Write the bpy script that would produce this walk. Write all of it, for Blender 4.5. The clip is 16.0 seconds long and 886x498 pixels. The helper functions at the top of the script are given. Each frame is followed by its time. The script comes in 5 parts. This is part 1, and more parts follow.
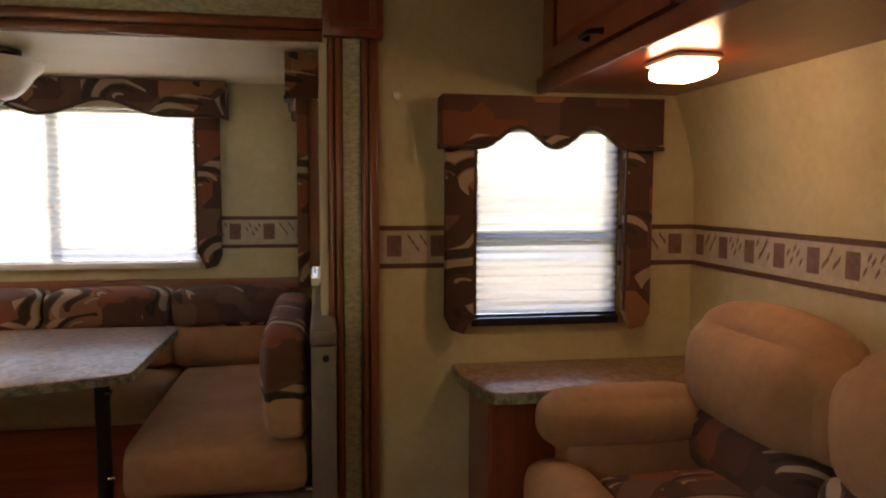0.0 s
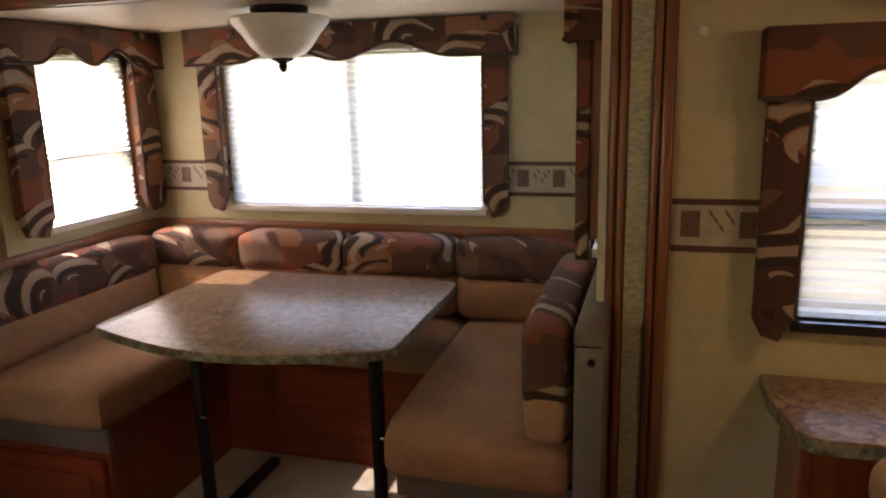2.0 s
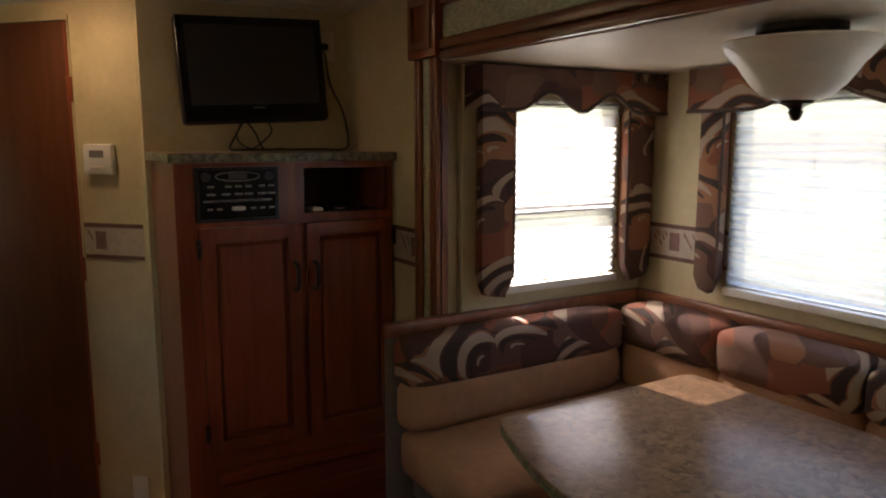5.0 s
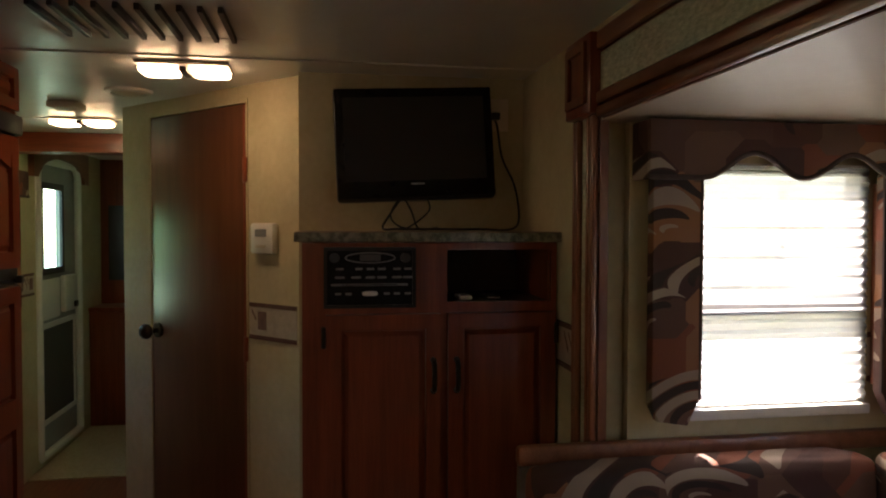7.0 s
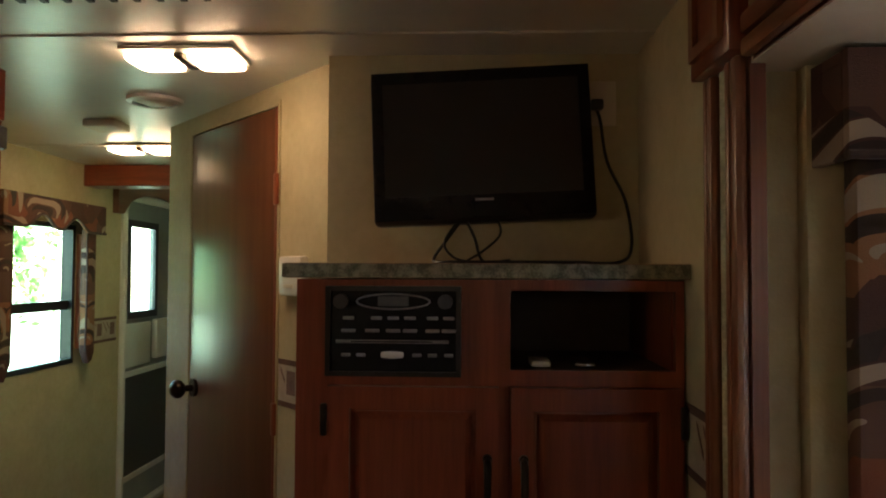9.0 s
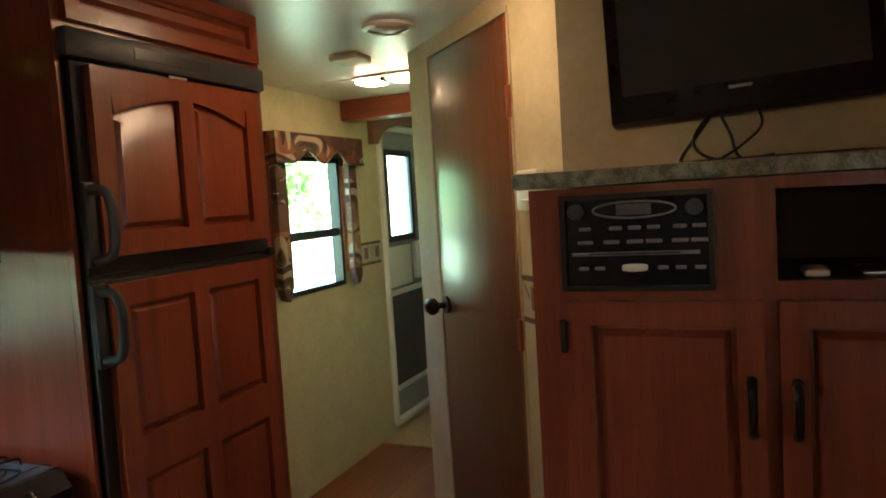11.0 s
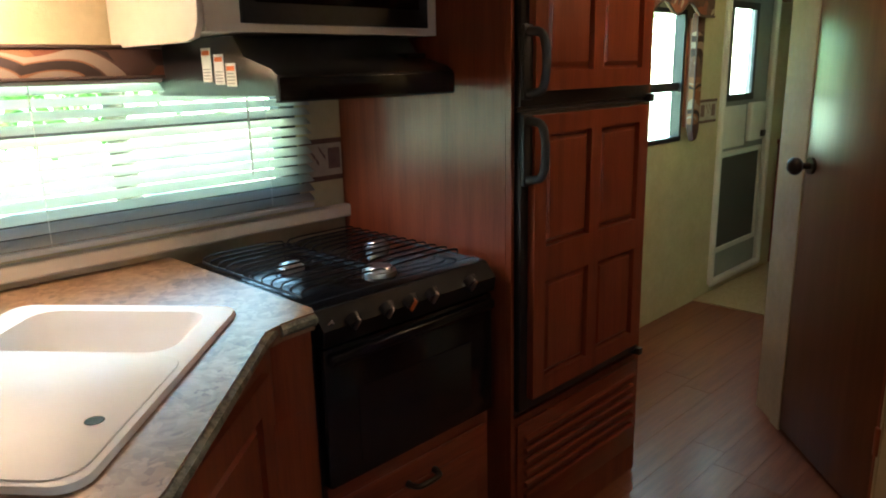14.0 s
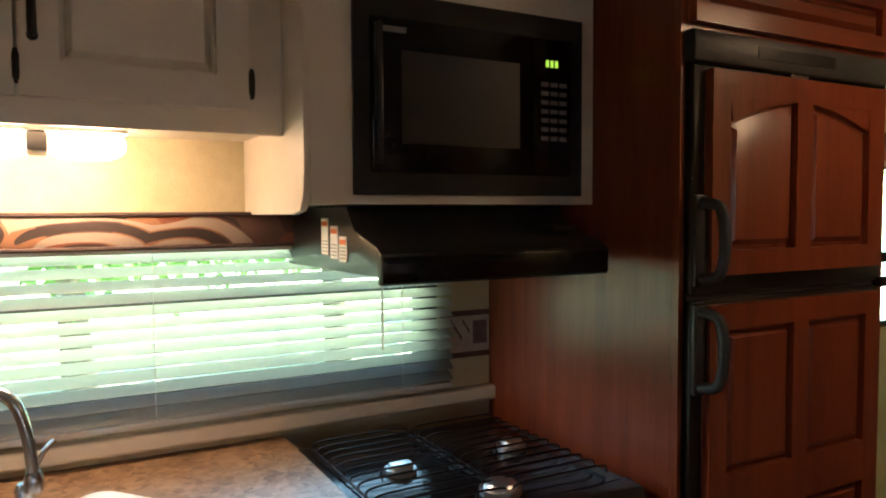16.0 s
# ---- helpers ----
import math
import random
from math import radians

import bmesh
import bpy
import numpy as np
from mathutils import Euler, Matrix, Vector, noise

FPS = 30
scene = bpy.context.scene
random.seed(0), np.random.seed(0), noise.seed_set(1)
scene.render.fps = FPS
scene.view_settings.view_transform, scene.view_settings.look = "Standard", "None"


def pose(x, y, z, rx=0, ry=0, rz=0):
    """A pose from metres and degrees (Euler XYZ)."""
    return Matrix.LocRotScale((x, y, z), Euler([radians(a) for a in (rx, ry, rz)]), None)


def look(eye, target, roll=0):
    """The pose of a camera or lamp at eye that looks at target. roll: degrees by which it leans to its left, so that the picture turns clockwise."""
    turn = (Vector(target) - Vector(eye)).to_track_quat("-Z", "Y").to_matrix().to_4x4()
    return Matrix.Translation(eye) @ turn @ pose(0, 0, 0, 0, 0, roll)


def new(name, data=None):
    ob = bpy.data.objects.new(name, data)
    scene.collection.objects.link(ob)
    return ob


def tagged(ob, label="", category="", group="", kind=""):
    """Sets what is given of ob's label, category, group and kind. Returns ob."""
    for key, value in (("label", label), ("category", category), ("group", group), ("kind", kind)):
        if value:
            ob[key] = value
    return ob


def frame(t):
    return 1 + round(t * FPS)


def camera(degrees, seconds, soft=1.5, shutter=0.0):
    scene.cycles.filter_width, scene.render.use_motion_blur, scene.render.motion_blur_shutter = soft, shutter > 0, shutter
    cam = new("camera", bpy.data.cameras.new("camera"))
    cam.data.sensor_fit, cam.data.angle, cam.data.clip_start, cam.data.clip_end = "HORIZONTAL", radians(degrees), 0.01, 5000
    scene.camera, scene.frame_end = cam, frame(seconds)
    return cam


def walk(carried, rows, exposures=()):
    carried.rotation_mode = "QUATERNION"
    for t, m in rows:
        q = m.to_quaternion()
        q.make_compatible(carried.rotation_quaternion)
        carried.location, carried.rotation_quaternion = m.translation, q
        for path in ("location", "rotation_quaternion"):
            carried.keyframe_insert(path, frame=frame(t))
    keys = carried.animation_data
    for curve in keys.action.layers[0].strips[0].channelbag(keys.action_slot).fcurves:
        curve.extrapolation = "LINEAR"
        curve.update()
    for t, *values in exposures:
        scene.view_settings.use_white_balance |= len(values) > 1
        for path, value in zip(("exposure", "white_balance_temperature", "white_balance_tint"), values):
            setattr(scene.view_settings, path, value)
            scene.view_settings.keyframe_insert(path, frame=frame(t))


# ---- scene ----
cam = camera(63.2, 16.0, soft=2.0)
PATH = [
    (0, (0.14, -0.108, 1.292), (0.476, 1.857, 1.132), 0.2),
    (0.5, (0.12, 0.009, 1.366), (0.178, 1.984, 1.055), 0.1),
    (1, (0.159, 0.078, 1.452), (-0.027, 2.028, 1.046), -0.7),
    (1.5, (0.233, 0.177, 1.466), (-0.219, 2.085, 1.07), -0.5),
    (2, (0.274, 0.248, 1.461), (-0.282, 2.12, 1.027), -1.4),
    (2.5, (0.222, 0.317, 1.463), (-0.501, 2.124, 1.0), -1.3),
    (3, (0.156, 0.388, 1.455), (-0.693, 2.146, 1.024), 0.0),
    (3.5, (0.179, 0.502, 1.448), (-0.982, 2.083, 1.058), -1.6),
    (4, (0.224, 0.668, 1.466), (-1.175, 2.052, 1.105), 0.0),
    (4.5, (0.207, 0.783, 1.471), (-1.391, 1.942, 1.148), -0.7),
    (5, (0.086, 0.907, 1.482), (-1.61, 1.926, 1.186), -0.0),
    (5.2, (0.046, 0.951, 1.482), (-1.689, 1.904, 1.195), -0.8),
    (7.3, (-0.283, 1.432, 1.457), (-2.258, 1.738, 1.407), 0.4),
    (7.5, (-0.38, 1.448, 1.457), (-2.346, 1.813, 1.44), 0.0),
    (8, (-0.543, 1.515, 1.435), (-2.528, 1.753, 1.412), -0.6),
    (8.2, (-0.615, 1.562, 1.431), (-2.607, 1.737, 1.451), -0.5),
    (10.3, (-0.934, 1.709, 1.417), (-2.859, 1.174, 1.328), -1.8),
    (10.5, (-0.934, 1.706, 1.415), (-2.837, 1.099, 1.312), -2.6),
    (11, (-0.924, 1.692, 1.412), (-2.768, 0.93, 1.271), -3.5),
    (11.5, (-0.926, 1.668, 1.407), (-2.693, 0.748, 1.232), -3.7),
    (12, (-0.898, 1.629, 1.407), (-2.566, 0.556, 1.151), -2.5),
    (12.5, (-0.838, 1.604, 1.41), (-2.389, 0.377, 1.114), -2.3),
    (13, (-0.755, 1.592, 1.417), (-2.295, 0.353, 1.112), -1.7),
    (13.5, (-0.656, 1.595, 1.406), (-2.125, 0.292, 1.023), -1.0),
    (14, (-0.601, 1.571, 1.392), (-1.975, 0.202, 0.904), -1.3),
    (14.5, (-0.619, 1.539, 1.385), (-1.896, 0.103, 0.831), -1.3),
    (15, (-0.747, 1.475, 1.377), (-1.83, -0.09, 0.764), -1.3),
    (15.5, (-0.874, 1.445, 1.441), (-1.858, -0.257, 1.073), -0.8),
    (16, (-0.925, 1.434, 1.457), (-1.883, -0.318, 1.357), -0.3),
]
walk(cam, [(t, look(eye, target, roll)) for t, eye, target, roll in PATH],
     [(0, 4.25, 8200, 28), (0.5, 4.0, 7900, 27), (1, 4.2, 7800, 27), (2, 4.45, 7700, 27), (3, 4.2, 7400, 26), (4, 3.85, 7100, 24), (5, 3.65, 7100, 23), (7.5, 3.35, 7000, 21), (8, 3.4, 6900, 20), (10.5, 4.6, 6700, 19),
      (12.5, 4.5, 6700, 19), (14, 4.5, 6600, 18), (15, 4.4, 6500, 18), (16, 4.1, 7000, 22)])

# ---- world, sun, exposure ----
world = bpy.data.worlds.new("sky")
scene.world = world
world.use_nodes = True
_wn = world.node_tree
_sky = _wn.nodes.new("ShaderNodeTexSky")
_sky.sky_type, _sky.sun_disc = "NISHITA", False
_sky.sun_elevation, _sky.sun_rotation = radians(45), radians(-96)
_wn.links.new(_sky.outputs[0], _wn.nodes["Background"].inputs[0])
_wn.nodes["Background"].inputs[1].default_value = 0.15
_sun = bpy.data.lights.new("sun", "SUN")
_sun.energy, _sun.angle, _sun.color = 5.0, radians(0.5), (1.0, 0.95, 0.86)
new("sun", _sun).matrix_world = look((-8, -0.9, 8), (0, 0, 0))


# ---- materials ----
def mat(name, colour=(0.5, 0.5, 0.5), rough=0.5, metal=0.0, second=None, scale=8.0, stretch=(1, 1, 1), detail=4, bump=0.0,
        bump_scale=60.0, emit=0.0, coat=0.0, spec=0.5, contrast=(0.35, 0.65)):
    """A principled material that varies between two colours by noise, with fine relief."""
    m = bpy.data.materials.new(name)
    m.use_nodes = True
    nt = m.node_tree
    b = nt.nodes["Principled BSDF"]
    b.inputs["Roughness"].default_value, b.inputs["Metallic"].default_value = rough, metal
    b.inputs["Coat Weight"].default_value = coat
    b.inputs["Coat Roughness"].default_value = 0.2
    b.inputs["Specular IOR Level"].default_value = spec
    b.inputs["Base Color"].default_value = (*colour, 1)
    co = nt.nodes.new("ShaderNodeTexCoord")
    mp = nt.nodes.new("ShaderNodeMapping")
    mp.inputs["Scale"].default_value = stretch
    nt.links.new(co.outputs["Object"], mp.inputs[0])
    if second:
        n1 = nt.nodes.new("ShaderNodeTexNoise")
        n1.inputs["Scale"].default_value, n1.inputs["Detail"].default_value = scale, detail
        nt.links.new(mp.outputs[0], n1.inputs["Vector"])
        n2 = nt.nodes.new("ShaderNodeTexNoise")
        n2.inputs["Scale"].default_value, n2.inputs["Detail"].default_value = scale * 6, 3
        nt.links.new(mp.outputs[0], n2.inputs["Vector"])
        add = nt.nodes.new("ShaderNodeMix")
        add.inputs[0].default_value = 0.35
        nt.links.new(n1.outputs[0], add.inputs[2])
        nt.links.new(n2.outputs[0], add.inputs[3])
        r = nt.nodes.new("ShaderNodeValToRGB")
        r.color_ramp.elements[0].position, r.color_ramp.elements[1].position = contrast
        r.color_ramp.elements[0].color, r.color_ramp.elements[1].color = (*colour, 1), (*second, 1)
        nt.links.new(add.outputs[0], r.inputs[0])
        nt.links.new(r.outputs[0], b.inputs["Base Color"])
    if bump:
        n3 = nt.nodes.new("ShaderNodeTexNoise")
        n3.inputs["Scale"].default_value, n3.inputs["Detail"].default_value = bump_scale, 3
        nt.links.new(mp.outputs[0], n3.inputs["Vector"])
        bp = nt.nodes.new("ShaderNodeBump")
        bp.inputs["Strength"].default_value, bp.inputs["Distance"].default_value = bump, 0.003
        nt.links.new(n3.outputs[0], bp.inputs["Height"])
        nt.links.new(bp.outputs[0], b.inputs["Normal"])
    if emit:
        b.inputs["Emission Color"].default_value = (*colour, 1)
        b.inputs["Emission Strength"].default_value = emit
    return m


def fabric(name, axes):
    """A collage of brown, rust and tan blocks with pale and dark swirls, in the plane of two axes."""
    m = mat(name, rough=0.85, bump=0.4, bump_scale=500)
    nt = m.node_tree
    b = nt.nodes["Principled BSDF"]

    def math_node(op, a, c=0.0, d=0.0):
        n = nt.nodes.new("ShaderNodeMath")
        n.operation = op
        for i, v in enumerate((a, c, d)):
            if isinstance(v, (int, float)):
                n.inputs[i].default_value = v
            else:
                nt.links.new(v, n.inputs[i])
        return n.outputs[0]

    def blend(fac, a, c):
        n = nt.nodes.new("ShaderNodeMix")
        n.data_type = "RGBA"
        nt.links.new(fac, n.inputs[0])
        for i, v in ((6, a), (7, c)):
            if isinstance(v, tuple):
                n.inputs[i].default_value = (*v, 1)
            else:
                nt.links.new(v, n.inputs[i])
        return n.outputs[2]

    co = nt.nodes.new("ShaderNodeTexCoord")
    sep = nt.nodes.new("ShaderNodeSeparateXYZ")
    nt.links.new(co.outputs["Object"], sep.inputs[0])
    com = nt.nodes.new("ShaderNodeCombineXYZ")
    for i, a in enumerate(axes):
        nt.links.new(sep.outputs["XYZ".index(a)], com.inputs[i])
    third = next(a for a in "XYZ" if a not in axes)
    nt.links.new(math_node("MULTIPLY_ADD", sep.outputs["XYZ".index(third)], 0.9, sep.outputs["XYZ".index(axes[0])]), com.inputs[0])
    flat = com.outputs[0]
    blocks = nt.nodes.new("ShaderNodeTexVoronoi")
    blocks.voronoi_dimensions, blocks.distance = "2D", "CHEBYCHEV"
    blocks.inputs["Scale"].default_value, blocks.inputs["Randomness"].default_value = 9.0, 0.75
    nt.links.new(flat, blocks.inputs["Vector"])
    pick = nt.nodes.new("ShaderNodeSeparateColor")
    nt.links.new(blocks.outputs["Color"], pick.inputs[0])
    ramp = nt.nodes.new("ShaderNodeValToRGB")
    ramp.color_ramp.interpolation = "CONSTANT"
    stops = [(0.0, (0.080, 0.034, 0.025)), (0.26, (0.125, 0.060, 0.042)), (0.44, (0.22, 0.070, 0.036)), (0.60, (0.29, 0.13, 0.064)), (0.76, (0.16, 0.085, 0.055)), (0.9, (0.11, 0.045, 0.030))]
    while len(ramp.color_ramp.elements) < len(stops):
        ramp.color_ramp.elements.new(0.5)
    for e, (p, c) in zip(ramp.color_ramp.elements, stops):
        e.position, e.color = p, (*c, 1)
    nt.links.new(pick.outputs[0], ramp.inputs[0])
    # swirls: tapering arcs that ring one side of each larger cell's centre
    warp = nt.nodes.new("ShaderNodeTexNoise")
    warp.inputs["Scale"].default_value, warp.inputs["Detail"].default_value = 5.0, 0.0
    nt.links.new(flat, warp.inputs["Vector"])
    mixv = nt.nodes.new("ShaderNodeMix")
    mixv.data_type = "VECTOR"
    mixv.inputs[0].default_value = 0.10
    nt.links.new(flat, mixv.inputs[4])
    nt.links.new(warp.outputs["Color"], mixv.inputs[5])
    cells = nt.nodes.new("ShaderNodeTexVoronoi")
    cells.voronoi_dimensions = "2D"
    cells.inputs["Scale"].default_value, cells.inputs["Randomness"].default_value = 6.0, 1.0
    oval = nt.nodes.new("ShaderNodeVectorMath")
    oval.operation = "MULTIPLY"
    oval.inputs[1].default_value = (0.72, 1.1, 1)
    nt.links.new(mixv.outputs[1], oval.inputs[0])
    nt.links.new(oval.outputs[0], cells.inputs["Vector"])
    away = nt.nodes.new("ShaderNodeVectorMath")
    away.operation = "SUBTRACT"
    nt.links.new(oval.outputs[0], away.inputs[0])
    nt.links.new(cells.outputs["Position"], away.inputs[1])
    side = nt.nodes.new("ShaderNodeVectorMath")
    side.operation = "DOT_PRODUCT"
    side.inputs[1].default_value = (-3.5, 6.0, 0)
    nt.links.new(away.outputs[0], side.inputs[0])
    tint = nt.nodes.new("ShaderNodeSeparateColor")
    nt.links.new(cells.outputs["Color"], tint.inputs[0])
    wave = math_node("SINE", math_node("MULTIPLY", cells.outputs["Distance"], 20.0))
    gate = math_node("GREATER_THAN", tint.outputs[1], 0.08)
    taper = math_node("MULTIPLY_ADD", side.outputs["Value"], -2.4, 1.05)
    pale = math_node("MULTIPLY", math_node("GREATER_THAN", wave, math_node("MAXIMUM", taper, 0.15)), gate)
    dark = math_node("MULTIPLY", math_node("LESS_THAN", wave, math_node("MULTIPLY", math_node("MAXIMUM", taper, 0.3), -1.0)), gate)
    c1 = blend(pale, ramp.outputs[0], (0.37, 0.28, 0.21))
    c2 = blend(dark, c1, (0.045, 0.026, 0.020))
    nt.links.new(c2, b.inputs["Base Color"])
    return m


def wood(name, dark, light, along="Z", rough=0.28, scale=5.0):
    s = {"X": (0.35, 6, 6), "Y": (6, 0.35, 6), "Z": (6, 6, 0.35)}[along]
    return mat(name, dark, rough, second=light, scale=scale, stretch=s, detail=6, bump=0.05, bump_scale=40, coat=0.2)


def shade_material(name, colour, clear):
    """Pleated shade cloth that daylight shines through."""
    m = bpy.data.materials.new(name)
    m.use_nodes = True
    nt = m.node_tree
    nt.nodes.clear()
    out = nt.nodes.new("ShaderNodeOutputMaterial")
    tl, df, tp = (nt.nodes.new("ShaderNodeBsdf" + k) for k in ("Translucent", "Diffuse", "Transparent"))
    n = nt.nodes.new("ShaderNodeTexNoise")
    co = nt.nodes.new("ShaderNodeTexCoord")
    mp = nt.nodes.new("ShaderNodeMapping")
    mp.inputs["Scale"].default_value = (4, 4, 40)
    nt.links.new(co.outputs["Object"], mp.inputs[0])
    nt.links.new(mp.outputs[0], n.inputs["Vector"])
    n.inputs["Scale"].default_value = 2.0
    r = nt.nodes.new("ShaderNodeValToRGB")
    r.color_ramp.elements[0].color = (*[c * 0.86 for c in colour], 1)
    r.color_ramp.elements[1].color = (*colour, 1)
    nt.links.new(n.outputs[0], r.inputs[0])
    for s in (tl, df):
        nt.links.new(r.outputs[0], s.inputs["Color"])
    a, c = nt.nodes.new("ShaderNodeMixShader"), nt.nodes.new("ShaderNodeMixShader")
    a.inputs[0].default_value = 0.18
    nt.links.new(tl.outputs[0], a.inputs[1])
    nt.links.new(df.outputs[0], a.inputs[2])
    c.inputs[0].default_value = clear
    nt.links.new(a.outputs[0], c.inputs[1])
    nt.links.new(tp.outputs[0], c.inputs[2])
    nt.links.new(c.outputs[0], out.inputs[0])
    return m


def glass_material(name, tint=(0.95, 0.97, 0.96)):
    m = bpy.data.materials.new(name)
    m.use_nodes = True
    nt = m.node_tree
    nt.nodes.clear()
    out = nt.nodes.new("ShaderNodeOutputMaterial")
    tp, gl, mx = (nt.nodes.new("ShaderNode" + k) for k in ("BsdfTransparent", "BsdfGlossy", "MixShader"))
    tp.inputs[0].default_value = (*tint, 1)
    gl.inputs["Roughness"].default_value = 0.02
    mx.inputs[0].default_value = 0.05
    nt.links.new(tp.outputs[0], mx.inputs[1])
    nt.links.new(gl.outputs[0], mx.inputs[2])
    nt.links.new(mx.outputs[0], out.inputs[0])
    return m


WALLPAPER = mat("wallpaper", (0.50, 0.425, 0.245), 0.6, second=(0.63, 0.55, 0.35), scale=7, bump=0.25, bump_scale=160, contrast=(0.3, 0.7))
BORDER = mat("border_paper", (0.42, 0.35, 0.28), 0.6, second=(0.54, 0.46, 0.36), scale=30)
BORDER_EDGE = mat("border_edge", (0.10, 0.045, 0.035), 0.6, second=(0.15, 0.07, 0.05), scale=20)
BORDER_SQUARE = mat("border_square", (0.15, 0.075, 0.065), 0.6, second=(0.23, 0.13, 0.11), scale=45)
CHERRY = wood("cherry_wood", (0.18, 0.035, 0.015), (0.29, 0.066, 0.027), "Z")
CHERRY_H = wood("cherry_wood_level", (0.18, 0.035, 0.015), (0.29, 0.066, 0.027), "Y")
CHERRY_X = wood("cherry_wood_long", (0.18, 0.035, 0.015), (0.29, 0.066, 0.027), "X")
DOORWOOD = wood("door_veneer", (0.115, 0.040, 0.018), (0.16, 0.06, 0.028), "Z", rough=0.33)
TRIM = wood("walnut_trim", (0.19, 0.064, 0.031), (0.29, 0.11, 0.056), "Z", rough=0.35)
TRIM_H = wood("walnut_trim_level", (0.19, 0.064, 0.031), (0.29, 0.11, 0.056), "X", rough=0.3)
INSIDE = mat("cabinet_inside", (0.10, 0.07, 0.05), 0.7, second=(0.14, 0.10, 0.07), scale=6)
FAB_XZ, FAB_YZ, FAB_XY = fabric("swirl_cloth_xz", "XZ"), fabric("swirl_cloth_yz", "YZ"), fabric("swirl_cloth_xy", "XY")
PIPING = mat("dark_piping", (0.05, 0.028, 0.022), 0.7, second=(0.08, 0.045, 0.035), scale=60)
SUEDE = mat("tan_suede", (0.36, 0.195, 0.105), 0.9, second=(0.46, 0.26, 0.145), scale=6, bump=0.5, bump_scale=260)
VINYL = mat("brown_vinyl", (0.15, 0.125, 0.108), 0.45, second=(0.20, 0.168, 0.145), scale=9, bump=0.3, bump_scale=200)
GREEN_TRIM = mat("woven_trim", (0.30, 0.30, 0.20), 0.5, second=(0.60, 0.59, 0.44), scale=26, stretch=(2, 2, 5), bump=0.6, bump_scale=60)
def granite(name):
    """Laminate printed like brown granite: veined flakes of tan, brown and grey."""
    m = mat(name, rough=0.29, bump=0.03, bump_scale=200, spec=0.5)
    nt = m.node_tree
    co = nt.nodes.new("ShaderNodeTexCoord")
    n1, n2, v = nt.nodes.new("ShaderNodeTexNoise"), nt.nodes.new("ShaderNodeTexNoise"), nt.nodes.new("ShaderNodeTexVoronoi")
    n1.inputs["Scale"].default_value, n1.inputs["Detail"].default_value, n1.inputs["Distortion"].default_value = 16, 8, 1.8
    n2.inputs["Scale"].default_value, n2.inputs["Detail"].default_value = 5, 3
    v.inputs["Scale"].default_value = 60
    for n in (n1, n2):
        nt.links.new(co.outputs["Object"], n.inputs["Vector"])
    w = nt.nodes.new("ShaderNodeMix")
    w.data_type, w.inputs[0].default_value = "VECTOR", 0.06
    nt.links.new(co.outputs["Object"], w.inputs[4])
    nt.links.new(n1.outputs["Color"], w.inputs[5])
    nt.links.new(w.outputs[1], v.inputs["Vector"])
    ramps = []
    for src, stops in ((n1.outputs[0], [(0.3, (0.13, 0.070, 0.038)), (0.45, (0.26, 0.15, 0.083)), (0.56, (0.36, 0.225, 0.135)), (0.7, (0.20, 0.11, 0.062))]),
                       (v.outputs["Color"], [(0.15, (0.10, 0.052, 0.028)), (0.4, (0.25, 0.14, 0.076)), (0.65, (0.47, 0.30, 0.175)), (0.85, (0.28, 0.165, 0.09))])):
        r = nt.nodes.new("ShaderNodeValToRGB")
        while len(r.color_ramp.elements) < 4:
            r.color_ramp.elements.new(0.5)
        for e, (p, c) in zip(r.color_ramp.elements, stops):
            e.position, e.color = p, (*c, 1)
        nt.links.new(src, r.inputs[0])
        ramps.append(r.outputs[0])
    mx = nt.nodes.new("ShaderNodeMix")
    mx.data_type = "RGBA"
    mr = nt.nodes.new("ShaderNodeMapRange")
    mr.inputs[1].default_value, mr.inputs[2].default_value, mr.inputs[3].default_value, mr.inputs[4].default_value = 0.3, 0.7, 0.3, 0.85
    nt.links.new(n2.outputs[0], mr.inputs[0])
    nt.links.new(mr.outputs[0], mx.inputs[0])
    nt.links.new(ramps[0], mx.inputs[6])
    nt.links.new(ramps[1], mx.inputs[7])
    nt.links.new(mx.outputs[2], nt.nodes["Principled BSDF"].inputs["Base Color"])
    return m


GRANITE = granite("granite_laminate")
EDGE = mat("counter_edge", (0.10, 0.10, 0.065), 0.4, second=(0.30, 0.29, 0.21), scale=40, contrast=(0.42, 0.58))
BLACK = mat("black_plastic", (0.012, 0.012, 0.013), 0.3, second=(0.018, 0.018, 0.02), scale=40)
ENAMEL = mat("black_enamel", (0.006, 0.006, 0.008), 0.16, second=(0.01, 0.01, 0.012), scale=30, spec=0.35)
DARKGREY = mat("charcoal_plastic", (0.03, 0.031, 0.034), 0.45, second=(0.045, 0.046, 0.05), scale=30, bump=0.1)
SCREEN = mat("dark_screen", (0.030, 0.028, 0.027), 0.3, second=(0.036, 0.034, 0.032), scale=3)
MATTE = mat("matt_black", (0.008, 0.008, 0.009), 0.5, second=(0.012, 0.012, 0.013), scale=40, spec=0.2)
IRON = mat("black_iron", (0.012, 0.011, 0.010), 0.4, 0.2, second=(0.02, 0.018, 0.016), scale=30)
BRONZE = mat("dark_bronze", (0.03, 0.024, 0.02), 0.35, 0.7, second=(0.05, 0.04, 0.03), scale=30)
CHROME = mat("brushed_chrome", (0.45, 0.46, 0.48), 0.22, 1.0, second=(0.55, 0.56, 0.58), scale=30)
STEEL = mat("burner_steel", (0.6, 0.6, 0.6), 0.3, 1.0, second=(0.7, 0.7, 0.7), scale=50)
